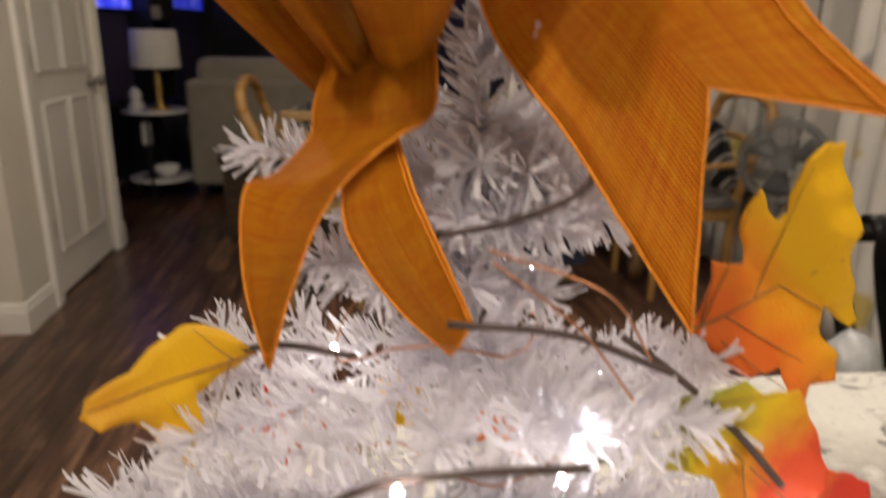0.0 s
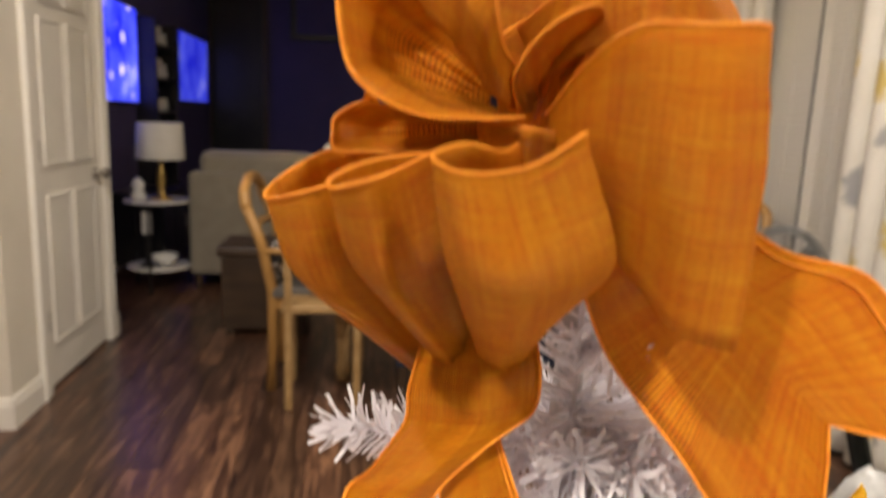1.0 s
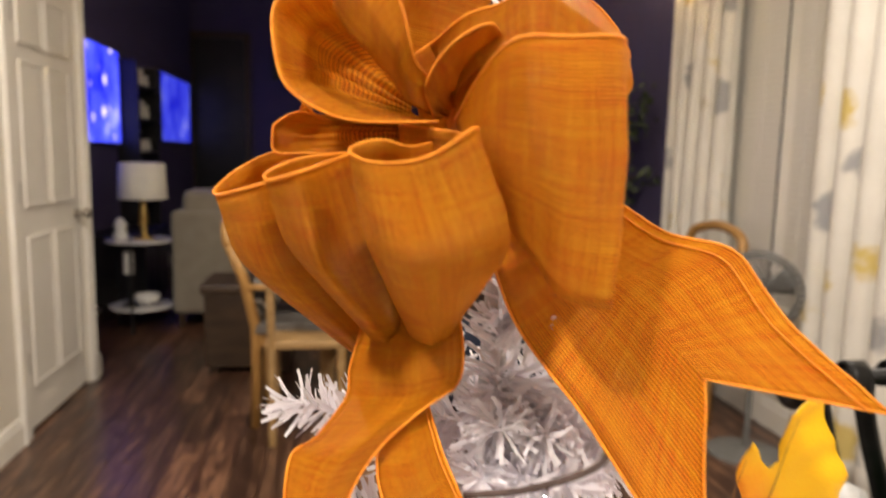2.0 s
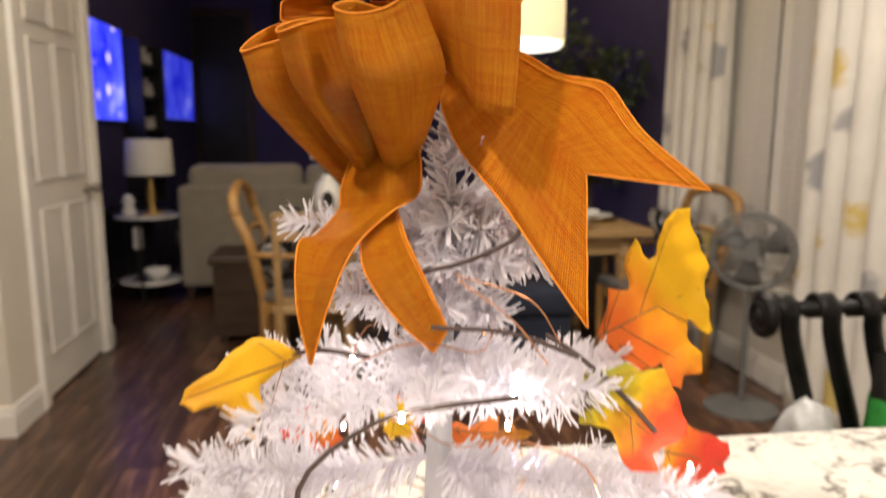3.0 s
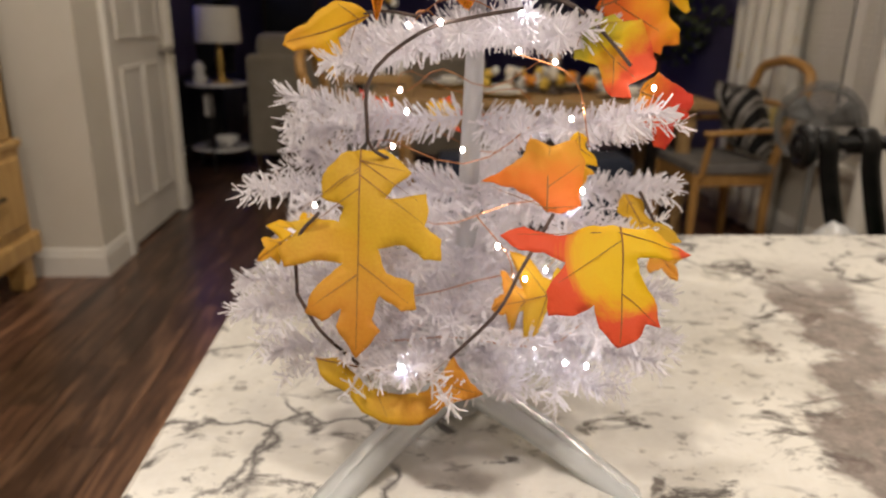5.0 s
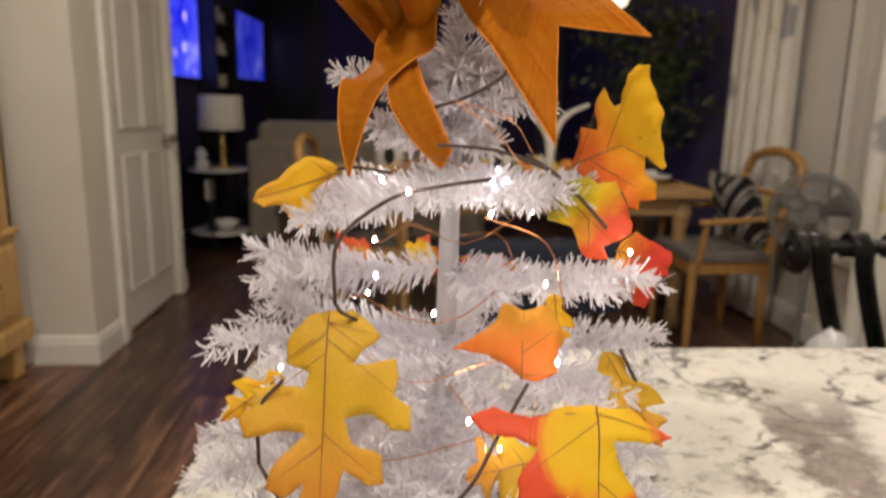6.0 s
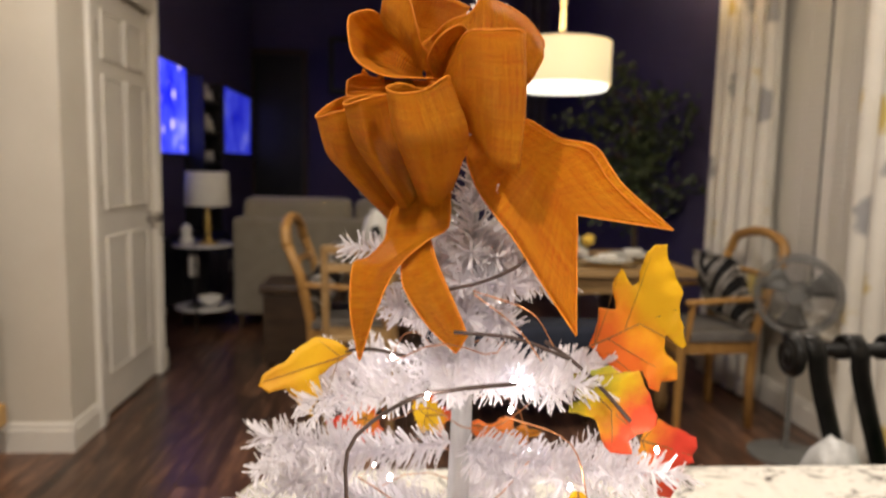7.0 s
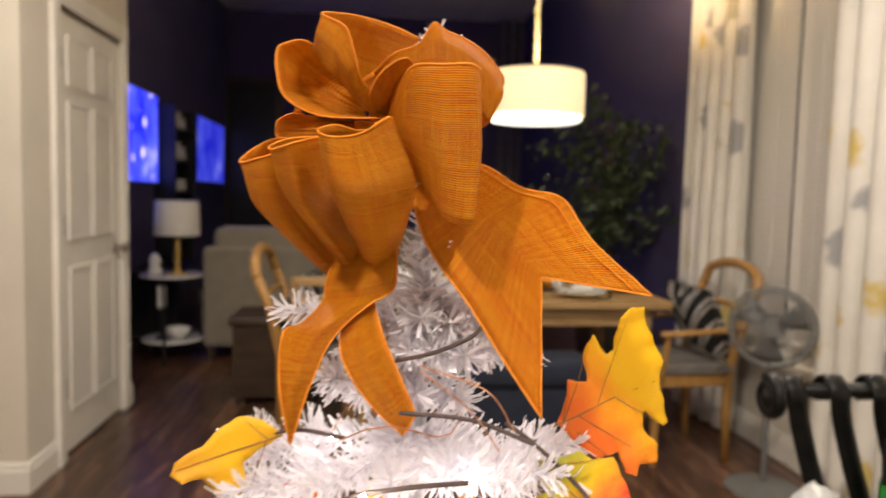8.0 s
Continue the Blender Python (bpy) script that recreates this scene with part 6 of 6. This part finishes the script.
def star_leaf(centre, tip, hint, curl, lobes=MAPLE, web=0.34, wide=44.0):
    """A leaf whose pointed lobes run out from one place; lobes as (bearing from the tip, reach)."""
    b, al, ac, no, L = leaf_frame(centre, tip, hint)
    bm = bmesh.new()
    lay = bm.loops.layers.uv.verify()
    na, nr = 120, 8
    pts = []
    for r in range(nr + 1):
        ring = []
        for k in range(na):
            th = -180 + 360 * k / na
            rad = web
            for c, s in lobes:
                d = abs((th - c + 180) % 360 - 180)
                rad = max(rad, web + (s - web) * max(0, 1 - (d / wide) ** 0.85) * (1 if d < wide else 0))
            rad *= 1 + 0.07 * math.sin(radians(th * 13 + 40)) + 0.05 * math.sin(radians(th * 31))
            f = r / nr
            v, u = math.cos(radians(th)) * rad * f, math.sin(radians(th)) * rad * f
            z = curl * L * (u * u * 0.7 + v * v * 0.5) + 0.03 * L * math.sin(4.3 * u + 5.1 * v + 1)
            for c, s in lobes:
                d = abs((th - c + 180) % 360 - 180)
                z -= 0.05 * L * f * max(0, 1 - d / 24)
            ring.append((b + al * (v * L) + ac * (u * L) + no * z, f * min(1, rad), u, v))
        pts.append(ring)
    vs = [[bm.verts.new(p[0]) for p in ring] for ring in pts[1:]]
    c = bm.verts.new(pts[0][0][0])
    for k in range(na):
        q = (k + 1) % na
        f = bm.faces.new((c, vs[0][k], vs[0][q]))
        for lp, (rr, kk) in zip(f.loops, ((0, k), (1, k), (1, q))):
            lp[lay].uv = (0.5 + 0.5 * pts[rr][kk][2], pts[rr][kk][1])
        for r in range(nr - 1):
            f = bm.faces.new((vs[r][k], vs[r + 1][k], vs[r + 1][q], vs[r][q]))
            for lp, (rr, kk) in zip(f.loops, ((r + 1, k), (r + 2, k), (r + 2, q), (r + 1, q))):
                lp[lay].uv = (0.5 + 0.5 * pts[rr][kk][2], pts[rr][kk][1])
    ribs = [[pts[0][0][0]] + [pts[r][int(na * (180 + a) / 360) % na][0] for r in range(1, nr)] for a, _ in lobes]
    return thicken(bm, 0.0006), ribs[0], ribs[1:]


def garland():
    g = thing("leaf_garland", (0.1, 0.28, 0.93), "autumn garland of yellow, orange and red cloth leaves round the tree", "garland")
    front = (0, -1, 0.12)
    leaves = (
        # shape, base or middle, tip, facing, curl, width or lobes, material, what it looks like
        (BROAD, (0.1852, 0.352, 1.2908), (0.2506, 0.362, 1.3168), (-0.05, -1, 0.1), 0.12, (1.0, None, 0.15), L_ORYEL, "orange leaf that turns bright yellow"),
        (DROOP, (0.167, 0.318, 1.2833), (0.2111, 0.306, 1.2445), (0.1, -1, 0.2), 0.15, (1.0, None, 0.2), L_GREEN, "green and yellow leaf with red lobes"),
        (SPLIT, (0.2128, 0.318, 1.239), (0.2566, 0.33, 1.2219), (0.1, -1, 0.2), 0.2, (1.0, None, 0.2), L_RED, "orange red leaf"),
        (CURLED, (0.0236, 0.36, 1.2796), (-0.0385, 0.352, 1.2596), (0.1, -0.95, 0.3), 0.3, (1.15, None, -0.15), L_YELLOW, "curled bright yellow leaf"),
        (WHITE_OAK, (0.0207, 0.296, 1.1996), (0.0213, 0.228, 1.073), (0.02, -0.88, 0.47), -0.14, (1.03, None, -0.15), L_GOLD, "large golden yellow oak leaf"),
        (SWEETGUM, (0.147, 0.27, 1.1637), (0.1482, 0.285, 1.2065), (0, -1, 0.1), 0.15, (1.0, None, 0.2), L_ORANGE, "orange leaf with dark veins"),
        (MAPLE_CUT, (0.183, 0.214, 1.176), (0.179, 0.172, 1.116), (0.05, -0.85, 0.5), -0.25, (1.04, (0.3, 0.0), -0.06), L_YELRED, "yellow leaf with red tips"),
        ("oak", (0.172, 0.275, 1.104), (0.114, 0.27, 1.092), (0, -1, 0.2), 0.2, 0.07, L_GOLD, "mustard yellow leaf"),
        (LONG, (-0.0094, 0.262, 1.054), (0.11, 0.25, 1.0334), (0, -0.9, 0.4), 0.2, (1.0, None, 0.3), L_GOLD, "mustard leaf curled under the lowest branches"),
        ("oak", (0.215, 0.325, 1.160), (0.250, 0.285, 1.108), (0.1, -1, 0.1), 0.2, 0.04, L_GOLD, "small mustard leaf"),
        ("oak", (-0.015, 0.325, 1.138), (-0.058, 0.315, 1.106), (0, -1, 0.3), 0.2, 0.035, L_YELLOW, "small yellow orange leaf"),
        ("star", (0.030, 0.445, 1.195), (0.000, 0.43, 1.197), (0, -0.6, 0.8), 0.2, MAPLE, L_RED, "red leaf at the back of the tree"),
        ("star", (0.080, 0.46, 1.192), (0.108, 0.47, 1.190), (0, -0.6, 0.8), 0.2, MAPLE, L_YELRED, "yellow and red leaf at the back of the tree"),
        ("oak", (0.115, 0.435, 1.194), (0.175, 0.44, 1.186), (0, -0.6, 0.8), 0.2, 0.035, L_ORANGE, "orange leaf at the back of the tree"),
        ("oak", (0.170, 0.30, 1.212), (0.175, 0.29, 1.178), (0, -1, 0.1), 0.2, 0.024, L_YELLOW, "small yellow leaf on the wire"),
    )
    for shape, base, tip, hint, curl, form, mt, label in leaves:
        if shape == "oak":
            bm, mids, sides = oak_leaf(base, tip, form, hint, curl)
        elif shape != "star":
            bm, mids, sides = cut_leaf(base, tip, hint, curl, shape, *form)
        else:
            bm, mids, sides = star_leaf(base, tip, hint, curl, form)
        p = part("leaf", bm, mt, g, label, True)
        off = Vector(hint).normalized() * 0.0007
        part("midrib", tube([q + off for q in mids], [0.0006 - 0.0004 * k / (len(mids) - 1) for k in range(len(mids))], 5), VEIN, p)
        for s in sides:
            part("side_vein", tube([q + off * 0.8 for q in s], [0.0004 - 0.0003 * k / (len(s) - 1) for k in range(len(s))], 4), VEIN, p)
    vines = (
        ((0.026, 0.29, 1.205), (0.028, 0.288, 1.247), (0.06, 0.284, 1.276), (0.09, 0.278, 1.286), (0.122, 0.27, 1.293)),
        ((0.088, 0.352, 1.328), (0.11, 0.34, 1.337), (0.131, 0.33, 1.351), (0.134, 0.333, 1.362)),
        ((0.150, 0.330, 1.30), (0.165, 0.318, 1.292), (0.185, 0.31, 1.275), (0.202, 0.304, 1.257)),
        ((-0.022, 0.27, 1.10), (-0.005, 0.262, 1.075), (0.022, 0.25, 1.056)),
        ((-0.022, 0.27, 1.10), (-0.02, 0.268, 1.14), (-0.005, 0.27, 1.16)),
        ((0.085, 0.25, 1.062), (0.115, 0.245, 1.10), (0.13, 0.25, 1.13), (0.150, 0.26, 1.166)),
        ((0.026, 0.29, 1.205), (0.03, 0.295, 1.197), (0.04, 0.30, 1.19)),
        ((0.225, 0.32, 1.165), (0.238, 0.31, 1.14), (0.243, 0.30, 1.12)),
        ((0.165, 0.318, 1.292), (0.13, 0.325, 1.303), (0.09, 0.33, 1.305)),
        ((0.015, 0.358, 1.281), (0.035, 0.356, 1.284), (0.06, 0.352, 1.281)),
    )
    for v in vines:
        part("vine", tube(spline([Vector(q) for q in v], 14), 0.0013, 7), VINE, g, smooth=True)


garland()


def fairy_lights():
    s = thing("string_lights", (0.1, 0.385, 0.95), "copper wire string of tiny warm white lights wound through the tree", "string lights")
    rng = random.Random(8)
    pts = []
    turns, n = 6.0, 150
    for k in range(n):
        f = k / (n - 1)
        z = 1.02 + 0.29 * f
        r = 0.07 * (1 - f) + 0.04 + 0.012 * math.sin(9 * f * 6.28)
        a = 2 * math.pi * turns * f + 0.9
        pts.append(Vector((TX + r * math.cos(a), TY + r * math.sin(a), z + 0.008 * math.sin(23 * f * 6.28))))
    part("wire", tube(pts, 0.00045, 4), COPPER, s)
    for v in (((0.10, 0.32, 1.335), (0.135, 0.31, 1.325), (0.15, 0.305, 1.305)), ((0.10, 0.31, 1.335), (0.125, 0.30, 1.318), (0.14, 0.29, 1.30)), ((0.12, 0.29, 1.265), (0.16, 0.285, 1.25), (0.175, 0.285, 1.205)), ((0.10, 0.27, 1.16), (0.12, 0.25, 1.14), (0.125, 0.25, 1.12))):
        part("wire_loop", tube(spline([Vector(q) for q in v], 10), 0.00042, 5), COPPER, s)
    spots = [((0.123, 0.284, 1.290), 1), ((0.072, 0.275, 1.283), 0), ((0.112, 0.24, 1.150), 0), ((0.135, 0.262, 1.118), 0), ((0.165, 0.25, 1.185), 0), ((0.052, 0.226, 1.068), 1), ((0.165, 0.245, 1.062), 1), ((0.18, 0.245, 1.06), 1), ((0.16, 0.28, 1.225), 0), ((0.052, 0.29, 1.225), 0), ((-0.012, 0.30, 1.155), 0), ((0.215, 0.29, 1.245), 0), ((0.125, 0.30, 1.265), 0), ((0.09, 0.29, 1.20), 0)]
    for k in range(4, n, 13):
        spots.append((tuple(pts[k]), int(rng.random() < 0.3)))
    data = {}
    for p, cool in spots:
        if cool not in data:
            bm = lathe(((0.0004, -0.0018), (0.001, -0.0013), (0.0013, 0), (0.001, 0.0013), (0.0004, 0.0018)), (0, 0, 0), 8)
            for f in bm.faces:
                f.smooth = True
            me = bpy.data.meshes.new("bulb")
            bm.to_mesh(me)
            bm.free()
            me.materials.append(LEDC if cool else LED)
            data[cool] = me
        o = new("bulb", data[cool])
        o.parent = s
        o.location = Vector(p) - BASE[s]


fairy_lights()


# ---- floor planks ----
def planks():
    rng = random.Random(5)
    shared = {}
    w = 0.127
    for c in range(36):
        x = -2.35 + c * w
        y = -0.6 - rng.uniform(0, 0.9)
        while y < 9.5:
            L = rng.choice((1.1, 1.4, 1.7))
            e = min(y + L, 9.58)
            if e - y < 0.2:
                break
            key = L if e == y + L else round(e - y, 2)
            if key not in shared:
                bm = box((-w / 2 + 0.0008, 0, -0.012), (w / 2 - 0.0008, key - 0.0016, 0), 0.0012)
                me = bpy.data.meshes.new("plank")
                bm.to_mesh(me)
                bm.free()
                me.materials.append(PLANK)
                shared[key] = me
            o = new("plank", shared[key])
            o.parent = floor
            o.location = (x, y, 0)
            y = e


planks()
